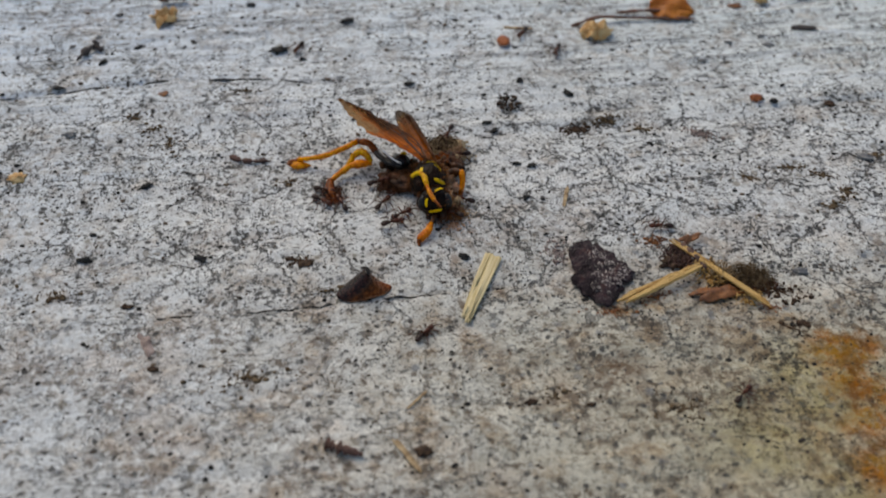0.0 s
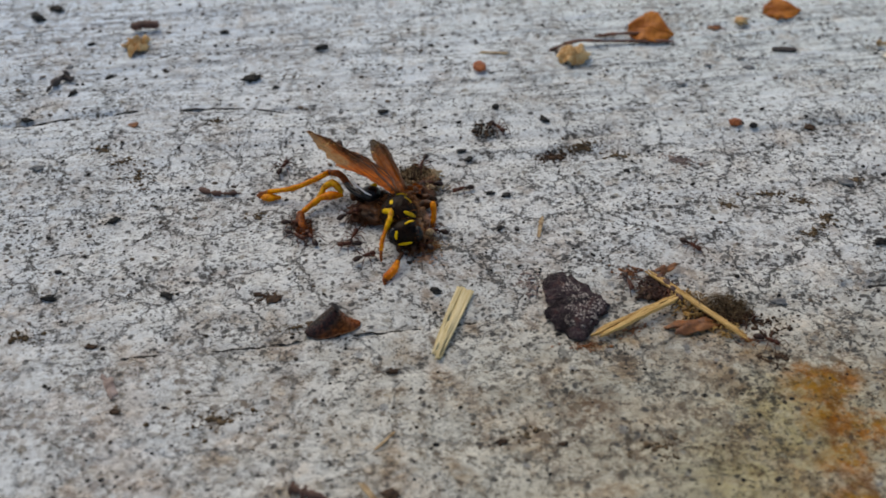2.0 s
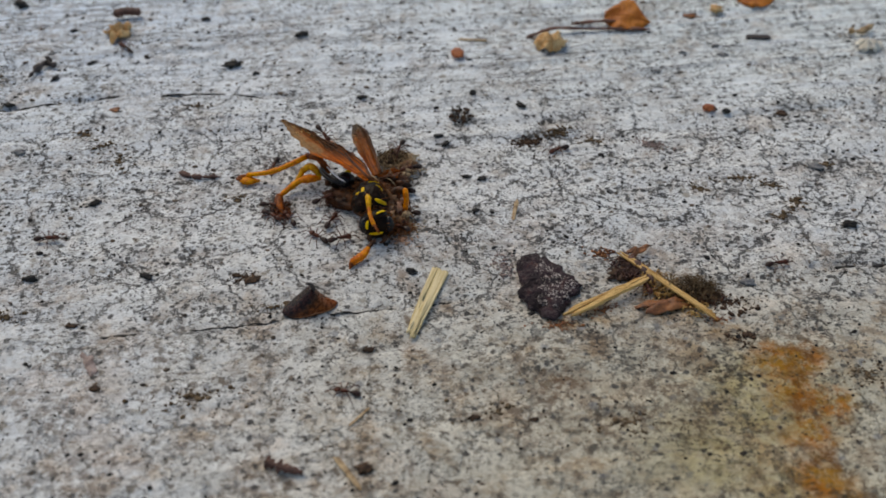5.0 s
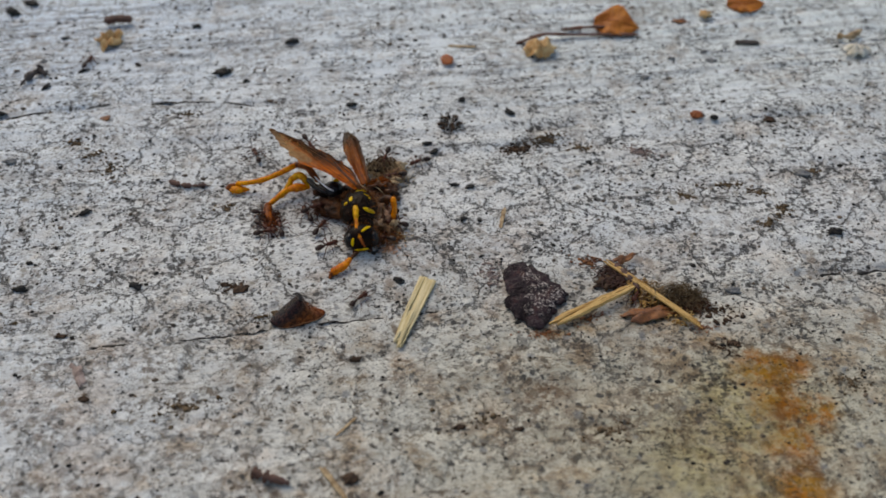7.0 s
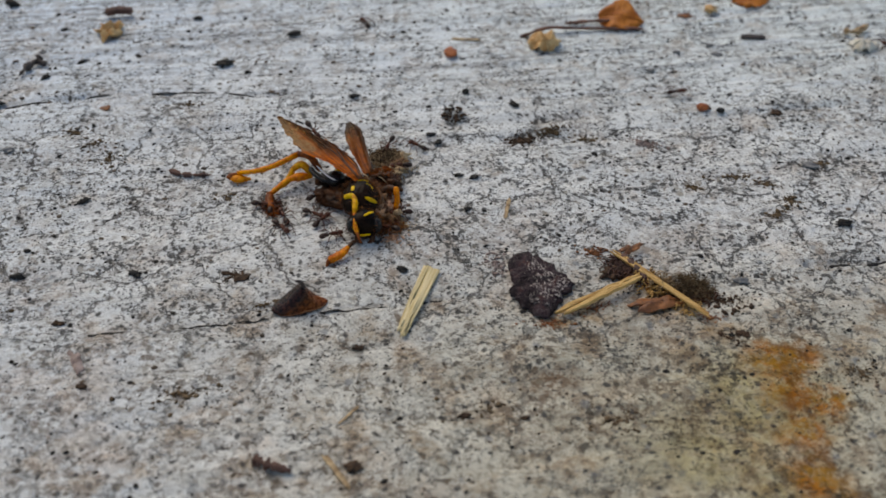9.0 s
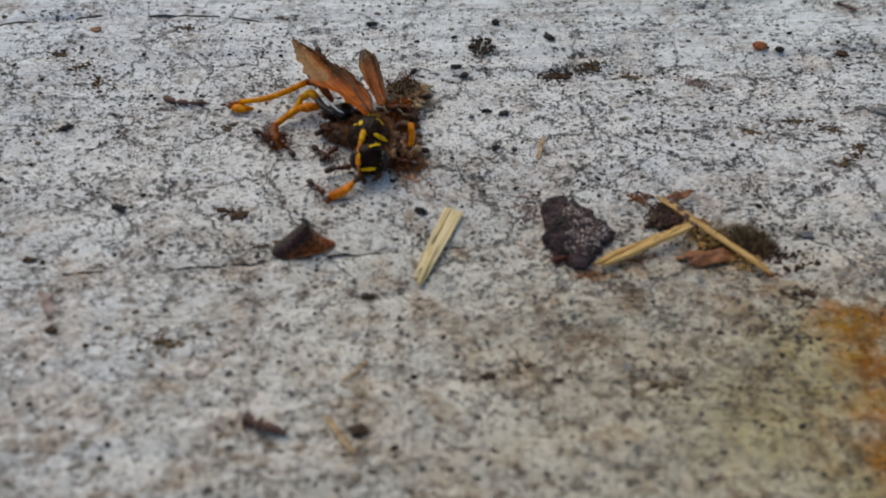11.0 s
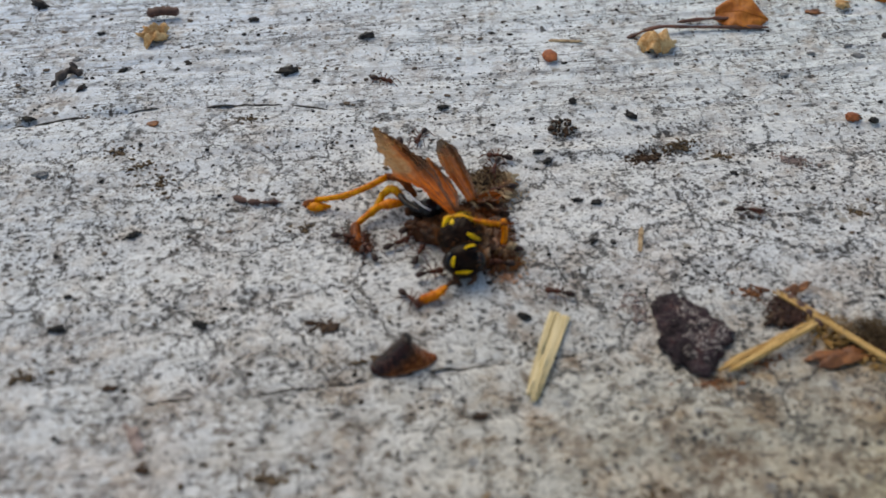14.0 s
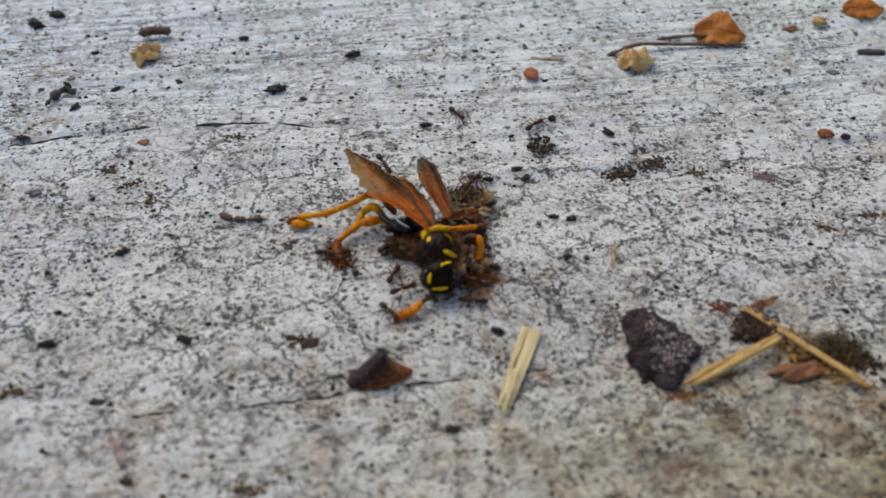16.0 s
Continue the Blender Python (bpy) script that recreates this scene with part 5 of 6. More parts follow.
    vein_set = ((0.04, 0.06, 0.0, 0.93, 0.11), (0.16, 0.12, 0.0, 0.86, 0.08), (0.40, 0.28, 0.02, 0.7, 0.06), (0.62, 0.70, 0.03, 0.6, 0.05), (0.20, 0.36, 0.45, 0.62, 0.04))
    parts["forewing"] = wing("forewing", 10.6, (0.32, 0.72, 1.12, 0.7, 0.02), (0.26, 0.68, 1.55, 1.1, 0.03), 0.45, "folded amber wing with a pale see-through panel", vein_set, 0.36, M_WING)
    parts["hindwing"] = wing("hindwing", 6.2, (0.35, 0.75, 0.8, 0.5, 0.05), (0.35, 0.8, 0.9, 0.6, 0.05), 0.35, "short reddish amber hind wing", vein_set[:3], 0.35, M_WING)
    parts["wing_right"] = wing("forewing", 6.9, (0.40, 0.55, 0.72, 0.80, 0.22), (0.40, 0.55, 0.68, 0.70, 0.22), 0.4, "dark brown wing, orange towards its base", vein_set[:3], 0.14, M_WING_DARK)
    parts["hind_right"] = wing("hindwing", 2.6, (0.25, 0.5, 0.6, 0.5, 0.2), (0.25, 0.5, 0.6, 0.45, 0.2), 0.4, "tattered brown hind wing", vein_set[:2], 0.5, M_WING_DARK)

    # legs
    def p(x, y, z):
        return Vector((x, y, z)) - o
    parts["leg_long"] = limb("leg", w, (
        ("femur", (p(-5.5, 4.2, 1.5), p(-6.4, 5.0, 2.3), p(-7.4, 5.5, 2.15)), (0.28, 0.25, 0.04), M_W_RUST, 1.0),
        ("tibia", (p(-7.4, 5.5, 2.15), p(-9.0, 4.8, 1.7), p(-10.6, 4.4, 1.25), p(-12.6, 4.75, 0.65)), (0.24, 0.21, 0.02), M_W_ORANGE, 1.0),
        ("tarsus", (p(-12.5, 4.75, 0.6), p(-13.2, 4.7, 0.45), p(-13.5, 4.5, 0.35), p(-12.9, 4.4, 0.3)), (0.16, 0.20, 0.04), M_W_RUST, 0.8),
        ("foot", (p(-13.4, 4.45, 0.30), p(-12.7, 4.38, 0.32), p(-11.7, 4.42, 0.24)), (0.16, 0.14, 0.36), M_W_ORANGE, 0.55)), "long orange hind leg", at=p(-5.5, 4.2, 1.5))
    parts["leg_bent"] = limb("leg", w, (
        ("femur", (p(-6.3, 3.6, 1.2), p(-7.2, 3.5, 1.2), p(-8.1, 3.3, 1.15)), (0.24, 0.26, 0.20), M_W_FLAME, 0.8),
        ("tibia", (p(-8.0, 3.35, 1.1), p(-8.8, 2.8, 0.8), p(-9.7, 1.9, 0.5)), (0.28, 0.20, 0.02), M_W_ORANGE, 1.0),
        ("tarsus", (p(-9.7, 1.9, 0.5), p(-9.6, 1.0, 0.35), p(-9.3, 0.2, 0.2)), (0.30, 0.18, 0.16), M_W_RUST, 0.8)), "bent orange leg with a dark foot", at=p(-6.3, 3.6, 1.2))
    parts["leg_yellow"] = limb("leg", w, (
        ("femur", (p(-6.3, 3.8, 1.4), p(-6.65, 4.1, 1.75), p(-7.15, 4.5, 1.8), p(-7.8, 4.2, 1.5)), (0.27, 0.26, 0.04), M_W_AMBER, 1.0),
        ("tibia", (p(-7.8, 4.2, 1.5), p(-8.05, 3.7, 1.1), p(-8.6, 3.0, 0.7)), (0.26, 0.22, 0.02), M_W_AMBER, 1.0)), "yellow hind leg", at=p(-6.3, 3.8, 1.4))
    parts["leg_far"] = limb("leg", w, (
        ("femur", (p(-1.1, 0.4, 1.0), p(0.0, 0.9, 1.7), p(0.75, 0.5, 1.9)), (0.30, 0.25, 0.03), M_W_BROWN, 1.0),
        ("tibia", (p(0.75, 0.5, 1.95), p(0.85, 0.0, 1.3), p(0.7, -0.5, 0.5)), (0.27, 0.22, 0.03), M_W_FLAME, 1.0)), "orange middle leg", at=p(-1.1, 0.4, 1.0))
    # the leg that keeps moving, along its own x axis
    parts["leg_front"] = limb("leg", w, (
        ("coxa", ((0.3, 0.05, 0.05), (0.12, -0.15, 0.02), (0.05, -0.55, -0.2)), (0.20, 0.22, 0.02), M_W_YELLOW, 1.0),
        ("femur", ((0, 0, 0), (0.9, 0.12, 0.2), (1.9, 0, 0.1)), (0.20, 0.19, 0.05), M_W_AMBER, 1.0),
        ("tibia", ((1.9, 0, 0.1), (2.8, -0.08, 0.05), (3.7, 0, -0.1)), (0.15, 0.19, 0.02), M_W_ORANGE, 1.0),
        ("tarsus", ((3.7, 0, -0.1), (4.2, 0.1, -0.1), (4.7, 0.25, -0.2)), (0.12, 0.07, 0.02), M_W_RUST, 1.0)), "yellow-orange front leg")
    parts["antenna"] = limb("antenna", w, (
        ("scape", ((0, 0, 0), (0.4, 0, 0.08), (0.9, 0, 0)), (0.13, 0.17, 0.02), M_W_BROWN, 1.0),
        ("flagellum", ((0.9, 0, 0), (1.6, 0.08, -0.02), (2.5, -0.1, 0.0)), (0.24, 0.38, 0.03), M_W_FLAME, 0.7),
        ("club", ((2.4, -0.1, 0), (2.8, -0.12, 0.0), (3.15, 0.0, -0.1)), (0.30, 0.10, 0.03), M_W_RUST, 0.7)), "thick orange antenna with a browner tip")
    bm = bmesh.new()
    blob(bm, p(-4.0, 0.9, 0.75), (1.45, 1.0, 0.75), (0, 0, -25), 0.45, 2.4, 4, 9.0)
    blob(bm, p(-5.2, 1.7, 0.6), (0.9, 0.7, 0.55), (0, 0, 20), 0.5, 2.2, 4, 17.0)
    hairs(bm, p(-4.0, 0.9, 0.75), (1.3, 0.95, 0.7), 160, 0.32, 91)
    blob(bm, p(-1.0, -0.4, 0.8), (1.0, 1.7, 0.95), (0, 0, -10), 0.45, 1.8, 3, 12.0)
    blob(bm, p(-0.9, 1.6, 0.9), (1.1, 1.0, 0.7), (0, 0, 10), 0.7, 2.2, 4, 14.0)
    blob(bm, p(-0.1, 2.9, 0.8), (1.2, 1.3, 0.9), (0, 0, 25), 0.8, 2.2, 4, 15.0)
    hairs(bm, p(-0.1, 2.9, 0.8), (1.2, 1.3, 0.9), 140, 0.4, 92)
    parts["underside"] = part("underside", bm, M_W_BROWN, w, "dark brown gnawed underside")
    tagged(w, "dying black and yellow wasp with amber wings on its belly", "wasp")
    return w, parts


wasp, WASP = build_wasp()

# scraps of wing and shell beside the wasp
tangle("scrap_tuft", 0.3, 6.7, 1.7, 1.0, 228, M_SCRAP, "tan and brown gnawed scraps beside the wasp", "debris", 21, 14, 0.55)
tangle("scrap_tuft", 0.0, 7.4, 1.3, 1.2, 209, M_FLUFF, "dark gnawed scraps and dirt beside the wasp", "debris", 26, 14, 0.55)
tangle("scrap_tuft", 0.4, -2.0, 1.5, 0.5, 190, M_W_FUZZ, "brown fibrous scraps beside the wasp's head", "debris", 22, 14, 0.55)
tangle("scrap_tuft", 0.1, 0.6, 1.4, 1.0, 228, M_W_FUZZ, "brown hair and shell scraps along the wasp's side", "debris", 23, 14, 0.55)
tangle("scrap_tuft", -4.3, 1.6, 1.4, 0.9, 266, M_W_BROWN, "dark brown scraps under the wasp", "debris", 24, 14, 0.55)
tangle("scrap_tuft", -1.0, 3.6, 1.5, 1.4, 247, M_W_BROWN, "dark brown scraps behind the wasp", "debris", 25, 14, 0.55)
tangle("scrap_tuft", -9.5, 0.8, 0.9, 0.6, 152, M_W_BROWN, "dark red-brown scraps round the wasp's foot", "debris", 28, 14, 0.55)
tangle("scrap_tuft", -9.2, 0.1, 0.8, 0.4, 114, M_W_RUST, "rust-brown scraps round the wasp's foot", "debris", 29, 14, 0.55)
for fx, fy, fr, fs, ft, mat, lab in ((0.4, 5.2, 1.5, 0.55, -6, M_SCRAP, "long tan scrap of insect shell"), (1.3, 6.2, 1.0, 0.6, 30, M_MEMBRANE, "torn brown scrap of wing"), (0.2, 4.5, 1.3, 0.5, 10, M_MEMBRANE, "torn brown scrap of wing"),
                                     (1.5, 7.3, 0.8, 0.5, 50, M_SCRAP, "crumpled tan scrap of insect shell"), (0.6, 8.0, 0.9, 0.5, -30, M_MEMBRANE, "torn brown scrap of wing"), (0.5, 0.7, 0.7, 0.55, 40, M_PEACH, "peach-coloured scrap of flesh"),
                                     (0.7, -1.2, 0.8, 0.6, -20, M_MEMBRANE, "torn brown scrap of wing"), 
                                     (1.2, -0.6, 0.6, 0.35, 70, M_SCRAP, "small tan scrap of insect shell")):
    ragged_flake("scrap", fx, fy, fr, fs, ft, mat, lab, "scrap", 0.06, 0.35, 0.7, fx * 3 + fy, 0.35, 40, crumple=0.35)
tangle("scrap_tuft", -0.9, 1.8, 1.3, 1.8, 323, M_W_RUST, "rust-brown hairs and scraps on the wasp's back", "debris", 31, 14, 0.55)
tangle("scrap_tuft", -0.3, 3.2, 1.4, 1.5, 209, M_SCRAP, "tan fibres and scraps behind the wasp", "debris", 32, 14, 0.55)
for k, pts in enumerate((((-2.0, 2.6, 2.4), (-1.5, 2.2, 2.5), (-0.9, 1.6, 2.2)), ((-0.7, 2.9, 1.9), (-0.1, 2.5, 1.9), (0.5, 2.0, 1.5)))):
    bm = bmesh.new()
    tube(bm, [q - Vector(pts[0]) for q in smooth_path(pts, 9)], [0.02, 0.04, 0.05, 0.06, 0.06, 0.05, 0.045, 0.03, 0.015], 6, 0.6)
    sliver = link("shell_sliver", bm, M_SCRAP)
    sliver.location = Vector(pts[0]) * MM
    tagged(sliver, "thin pale sliver of insect shell on the wasp", "scrap")
dirt_smear(0.9, -3.3, 1.8, 0.8, 120, M_PEACH, "peach-coloured crumbs beside the wasp's head", 171, 10, 0.07)
dirt_smear(1.6, -1.2, 0.9, 1.4, 90, M_SCRAP, "tan crumbs beside the wasp", 172, 10, 0.07)
dirt_smear(1.6, 6.0, 1.6, 1.6, 90, M_SCRAP, "tan crumbs of wing and shell", 173, 10, 0.08)
lump("crumb", -0.2, 7.2, (1.0, 0.8, 0.6), M_CRUMB, "brown crumb of dirt beside the wasp", "crumb", 10, 0.6, 41)


# ---------------------------------------------------------------- ants
def build_ant(x, y, turn, label, material=M_ANT, size=0.72):
    """An ant about 3 mm long, its head along +x."""
    root = empty("ant", x, y, height(x, y), turn)
    bits = (
        ("head", ((1.15, 0, 0.52), (0.40, 0.32, 0.27), (0, 18, 0)), M_ANT_RED),
        ("thorax", ((0.35, 0, 0.55), (0.58, 0.26, 0.27), (0, 8, 0)), M_ANT_RED),
        ("petiole", ((-0.32, 0, 0.48), (0.16, 0.13, 0.22), (0, 0, 0)), material),
        ("gaster", ((-0.88, 0, 0.5), (0.54, 0.33, 0.31), (0, -8, 0)), material))
    made = {}
    for nm, (c, r, e), mat in bits:
        bm = bmesh.new()
        blob(bm, Vector(c) * size, [v * size for v in r], e, 0.04, 2.0, 3, 1.0, (lambda q: (q.x, q.y * (1 - 0.2 * q.x), q.z)) if nm != "thorax" else (lambda q: (q.x, q.y * (0.8 + 0.3 * q.x), q.z * (0.9 + 0.2 * q.x))))
        if nm == "gaster":
            blob(bm, Vector((-0.52, 0, 0.46)) * size, [0.14 * size] * 3, cuts=2)
        made[nm] = part(nm, bm, mat, root)
    for side in (-1, 1):
        bm = bmesh.new()
        tube(bm, [Vector(q) * size for q in ((1.4, side * 0.12, 0.6), (1.75, side * 0.42, 0.78), (2.05, side * 0.5, 0.5), (2.35, side * 0.42, 0.2))], [0.05 * size, 0.045 * size, 0.05 * size, 0.04 * size], 6)
        part("antenna", bm, M_ANT_RED, root)
        for x0, knee, foot in ((0.65, (1.0, 0.75, 0.75), (1.45, 1.15, 0.0)), (0.35, (0.3, 0.95, 0.8), (0.25, 1.5, 0.0)), (0.1, (-0.45, 0.85, 0.8), (-1.05, 1.45, 0.0))):
            bm = bmesh.new()
            tube(bm, [Vector(q) * size for q in ((x0, side * 0.15, 0.42), (knee[0], side * knee[1], knee[2]), ((knee[0] + foot[0]) / 2, side * (knee[1] + foot[1]) / 2, 0.3), (foot[0], side * foot[1], 0.02))],
                 [0.055 * size, 0.055 * size, 0.04 * size, 0.025 * size], 5)
            part("leg", bm, M_ANT_RED, root)
    return tagged(root, label, "ant", "ants")


ant = build_ant(60, 8, 180, "small dark brown ant walking on the ledge")
WALKERS = [ant] + [copy_thing(ant, pose(0, 0, 0)) for _ in range(9)]
FEEDERS = [copy_thing(ant, pose(0, 0, 0)) for _ in range(11)]
for a in FEEDERS:
    tagged(a, "small dark brown ant gnawing at the wasp")


# ---------------------------------------------------------------- movement
def aim(a, b, roll=0.0):
    """A pose in the wasp's space, in world millimetres: origin at a, local x towards b."""
    a, b = Vector(a) - Vector((WX, WY, 0)), Vector(b) - Vector((WX, WY, 0))
    d = b - a
    turn = Matrix.Rotation(math.atan2(d.y, d.x), 4, "Z") @ Matrix.Rotation(-math.atan2(d.z, math.hypot(d.x, d.y)), 4, "Y") @ Matrix.Rotation(radians(roll), 4, "X")
    return Matrix.Translation(a * MM) @ turn


def shifted(centre, dx, dy, dz=0.0, rx=0.0, ry=0.0, rz=0.0):
    c = Vector(centre) - Vector((WX, WY, 0)) + Vector((dx, dy, dz))
    return pose(c.x * MM, c.y * MM, c.z * MM, rx, ry, rz)


def trail(walker, rows, lift=0.0):
    """Walks an ant from place to place, turning the way it goes; rows: seconds, x, y in millimetres."""
    keys, last = [], None
    for i, (t, x, y) in enumerate(rows):
        j = min(i, len(rows) - 2)
        dx, dy = rows[j + 1][1] - rows[j][1], rows[j + 1][2] - rows[j][2]
        if i and i < len(rows) - 1:
            dx, dy = rows[i + 1][1] - rows[i - 1][1], rows[i + 1][2] - rows[i - 1][2]
        a = math.degrees(math.atan2(dy, dx)) if math.hypot(dx, dy) > 0.9 or last is None else last
        if last is not None:
            a = last + (a - last + 180) % 360 - 180
            a = last + max(-80, min(80, a - last))
        last = a
        keys.append((t, pose(x * MM, y * MM, (height(x, y) + lift) * MM, 0, 0, a)))
    if rows[-1][0] < 16:
        keys.append((16.0, keys[-1][1]))
    walk(walker, keys)


def fidget(walker, x, y, z, turn, tip, seed, drift=(0.0, 0.0)):
    """Keeps an ant at its place, shifting and turning a little; drift: how far it is carried by the end."""
    rnd = random.Random(seed)
    keys = []
    for k in range(17):
        s = k / 16
        keys.append((float(k), Matrix.Translation(Vector((x + drift[0] * s + rnd.uniform(-0.18, 0.18), y + drift[1] * s + rnd.uniform(-0.18, 0.18), z)) * MM)
                     @ Matrix.Rotation(radians(turn + rnd.uniform(-12, 12)), 4, "Z") @ Matrix.Rotation(radians(tip + rnd.uniform(-5, 5)), 4, "Y")))
    walk(walker, keys)


def motions():
    # the wasp's body is hauled a little way towards its head
    body = ((0, 1.1, 1.3, 3), (2, 1.0, 1.2, 3), (2.5, 0.55, 0.55, 0), (4.2, 0.55, 0.55, 0), (6.3, 0.6, 0.6, 4), (8.2, 0.5, 0.5, 3), (10.3, 0.5, 0.2, 2), (10.5, 0.1, 0.0, 0),
            (12.5, 0.0, 0.0, 0), (16, 0.0, 0.0, 0))
    walk(WASP["thorax"], [(t, shifted(THORAX, dx, dy, 0, 0, 0, a)) for t, dx, dy, a in body])
    walk(WASP["head"], [(t, shifted(HEAD, dx, dy, dz, rx, 0, a)) for t, dx, dy, dz, rx, a in (
        (0, 1.4, 1.2, 0, 0, 8), (2, 1.35, 1.2, 0, 0, 6), (2.5, 0.95, 0.35, 0, 0, 3), (4.2, 0.95, 0.3, 0, 0, 3), (6.3, 0.8, 0.2, -0.2, 12, 6), (7, 0.7, 0.0, -0.3, 16, 6), (8.2, 0.7, 0.1, -0.2, 12, 4),
        (10.3, 0.5, 0.05, 0, 4, 0), (10.5, 0.05, 0.0, 0, 0, 0), (13, 0, 0, 0, 0, 0), (15, 0, 0, 0, 0, 0), (15.5, 0.1, -0.1, -0.1, 6, 0), (16, 0, 0, 0, 2, 0))])
    walk(WASP["abdomen"], [(t, shifted((-2.9, 1.7, 1.35), 0.7 * dx, 0.7 * dy, 0, 0, 0, a)) for t, dx, dy, a in body])
    walk(WASP["underside"], [(t, pose(0.6 * dx * MM, 0.6 * dy * MM, 0)) for t, dx, dy, a in body])
    walk(WASP["leg_far"], [(t, shifted((-1.1, 0.4, 1.0), dx * 0.8, dy * 0.8)) for t, dx, dy, a in body])

    # wings swing with the body: seconds, base x, base y, tip x, tip y
    wings = ((0, -1.7, 1.7, -9.2, 9.0), (0.5, -1.7, 1.7, -8.5, 8.3), (1, -1.7, 1.7, -8.8, 8.2), (1.5, -1.6, 1.6, -8.3, 8.4), (2, -1.7, 1.5, -8.9, 8.3), (2.5, -2.0, 1.0, -8.8, 6.3),
             (3.5, -2.0, 0.9, -9.4, 6.7), (4.2, -2.0, 0.9, -9.1, 7.5), (6.5, -1.9, 1.0, -9.2, 7.5), (8.2, -2.0, 0.9, -9.5, 8.0), (10.5, -2.3, 0.2, -9.2, 9.2), (11, -2.4, 0.2, -10.0, 10.3),
             (11.5, -2.5, 0.1, -9.5, 10.2), (12, -2.6, 0.1, -8.5, 7.9), (12.5, -2.7, 0.1, -8.5, 7.8), (13, -2.8, 0.1, -7.9, 8.9), (13.5, -2.8, 0.1, -8.4, 9.6), (14.5, -2.8, 0.1, -8.7, 8.9),
             (15, -2.8, 0.1, -8.4, 8.6), (16, -2.8, 0.2, -9.1, 8.5))
    walk(WASP["forewing"], [(t, aim((bx, by, 3.0), (tx, ty, 4.0), 16 if t < 10.4 else 4)) for t, bx, by, tx, ty in wings])
    walk(WASP["hindwing"], [(t, aim((bx + 0.1, by + 0.3, 2.8), (tx + (1.9 if t < 10.4 else 2.8), ty + 1.0, 3.3), 14)) for t, bx, by, tx, ty in wings])
    walk(WASP["wing_right"], [(t, aim((-1.3 + dx * 0.3, 2.2 + dy * 0.3, 2.5), (-3.6 + c, 8.9, 3.0), -14)) for t, dx, dy, c in (
        (0, 1, 1.2, -0.5), (2, 1, 1, -0.2), (2.5, 0.5, 0.5, 0.1), (4.2, 0.5, 0.5, 0.1), (6.3, 0.5, 0.5, 0.5), (8.2, 0.5, 0.5, 0.5), (10.5, 0, 0, 0.3), (12, 0, 0, 0.2), (13.5, 0, 0, -0.1), (16, 0, 0, 0))])
    walk(WASP["hind_right"], [(t, aim((-1.1, 2.6, 2.0), (1.6, 5.0 + d, 1.0), 10)) for t, d in ((0, 0.6), (2, 0.4), (4.2, 0), (8.2, 0), (16, -0.3))])

    # the front leg gropes about: seconds, shoulder x, y, then where it points
    walk(WASP["leg_front"], [(t, aim((sx, sy, 2.75), (px, py, pz))) for t, sx, sy, px, py, pz in (
        (0, -2.0, 0.5, -0.9, -2.6, 2.8), (0.5, -2.0, 0.5, -0.2, -2.0, 2.9), (1, -2.0, 0.5, -0.9, -3.2, 2.6), (1.5, -2.0, -0.2, -2.8, -4.2, 1.4), (2, -1.9, -0.3, -2.9, -4.6, 1.2), (2.5, -2.3, -0.9, -4.1, -4.7, 0.8),
        (3, -2.5, -0.3, -1.9, -3.6, 2.4), (3.5, -2.5, -0.2, -2.0, -3.4, 2.0), (4.2, -2.3, -0.2, -1.6, -4.0, 2.3), (6.5, -2.2, -0.1, -0.9, -4.4, 2.4), (7, -2.2, -0.3, -1.2, -5.4, 1.8), (7.5, -2.5, -0.2, -2.3, -5.0, 1.6),
        (8.2, -2.4, -0.3, -1.6, -5.0, 1.7), (10.5, -2.4, -1.6, -2.6, -5.8, 1.4), (11, -2.7, -0.6, -2.9, -4.6, 2.0), (11.5, -3.1, -0.6, -0.4, -2.6, 2.9), (12, -2.9, -0.4, 0.3, -2.6, 2.9), (12.5, -3.3, -0.6, 0.0, -2.6, 2.9),
        (13, -3.3, -0.3, 0.2, -2.7, 2.8), (13.5, -3.3, -0.2, 0.1, -0.8, 3.0), (14.5, -3.4, 0.0, 0.4, -0.9, 3.0), (16, -3.3, 0.2, -0.3, 0.3, 3.2))])
    walk(WASP["antenna"], [(t, aim((sx, sy, 1.0), (px, py, 0.4))) for t, sx, sy, px, py in (
        (0, -0.6, -3.1, -1.9, -5.7), (1.5, -0.8, -3.4, -1.9, -5.9), (2.5, -1.1, -4.0, -2.6, -6.3), (4.2, -1.2, -4.3, -2.9, -6.5), (7, -1.7, -4.7, -3.6, -6.5), (8.2, -1.9, -4.7, -3.8, -6.4), (10.5, -2.5, -4.5, -4.4, -6.1),
        (12.5, -2.8, -4.6, -4.9, -5.9), (13.5, -2.7, -4.5, -4.8, -5.7), (16, -2.8, -4.5, -4.8, -5.8))])

    # ants that cross the ledge: seconds, x, y
    trail(WALKERS[0], [(0, 8.5, 26.5), (0.5, 6.5, 22.8), (1, 5.3, 17.1), (1.5, 7.5, 16.1), (2, 7.7, 15.1), (2.5, 11.9, 10.2), (3, 14.3, 10.7), (3.5, 16.8, 9.9), (4.2, 17.7, 9.0), (6.5, 5.4, 9.4), (7, 3.6, 8.3), (7.5, 3.6, 8.6), (8, 3.5, 8.5), (10.5, 1.8, 10.4), (11, 1.4, 7.1), (12, 1.4, 9.4), (13, 1.3, 9.6), (14, 1.2, 10.2), (14.5, 1.4, 10.0), (15, 1.1, 10.5), (15.5, 1.2, 9.3), (16, 1.3, 9.7)])
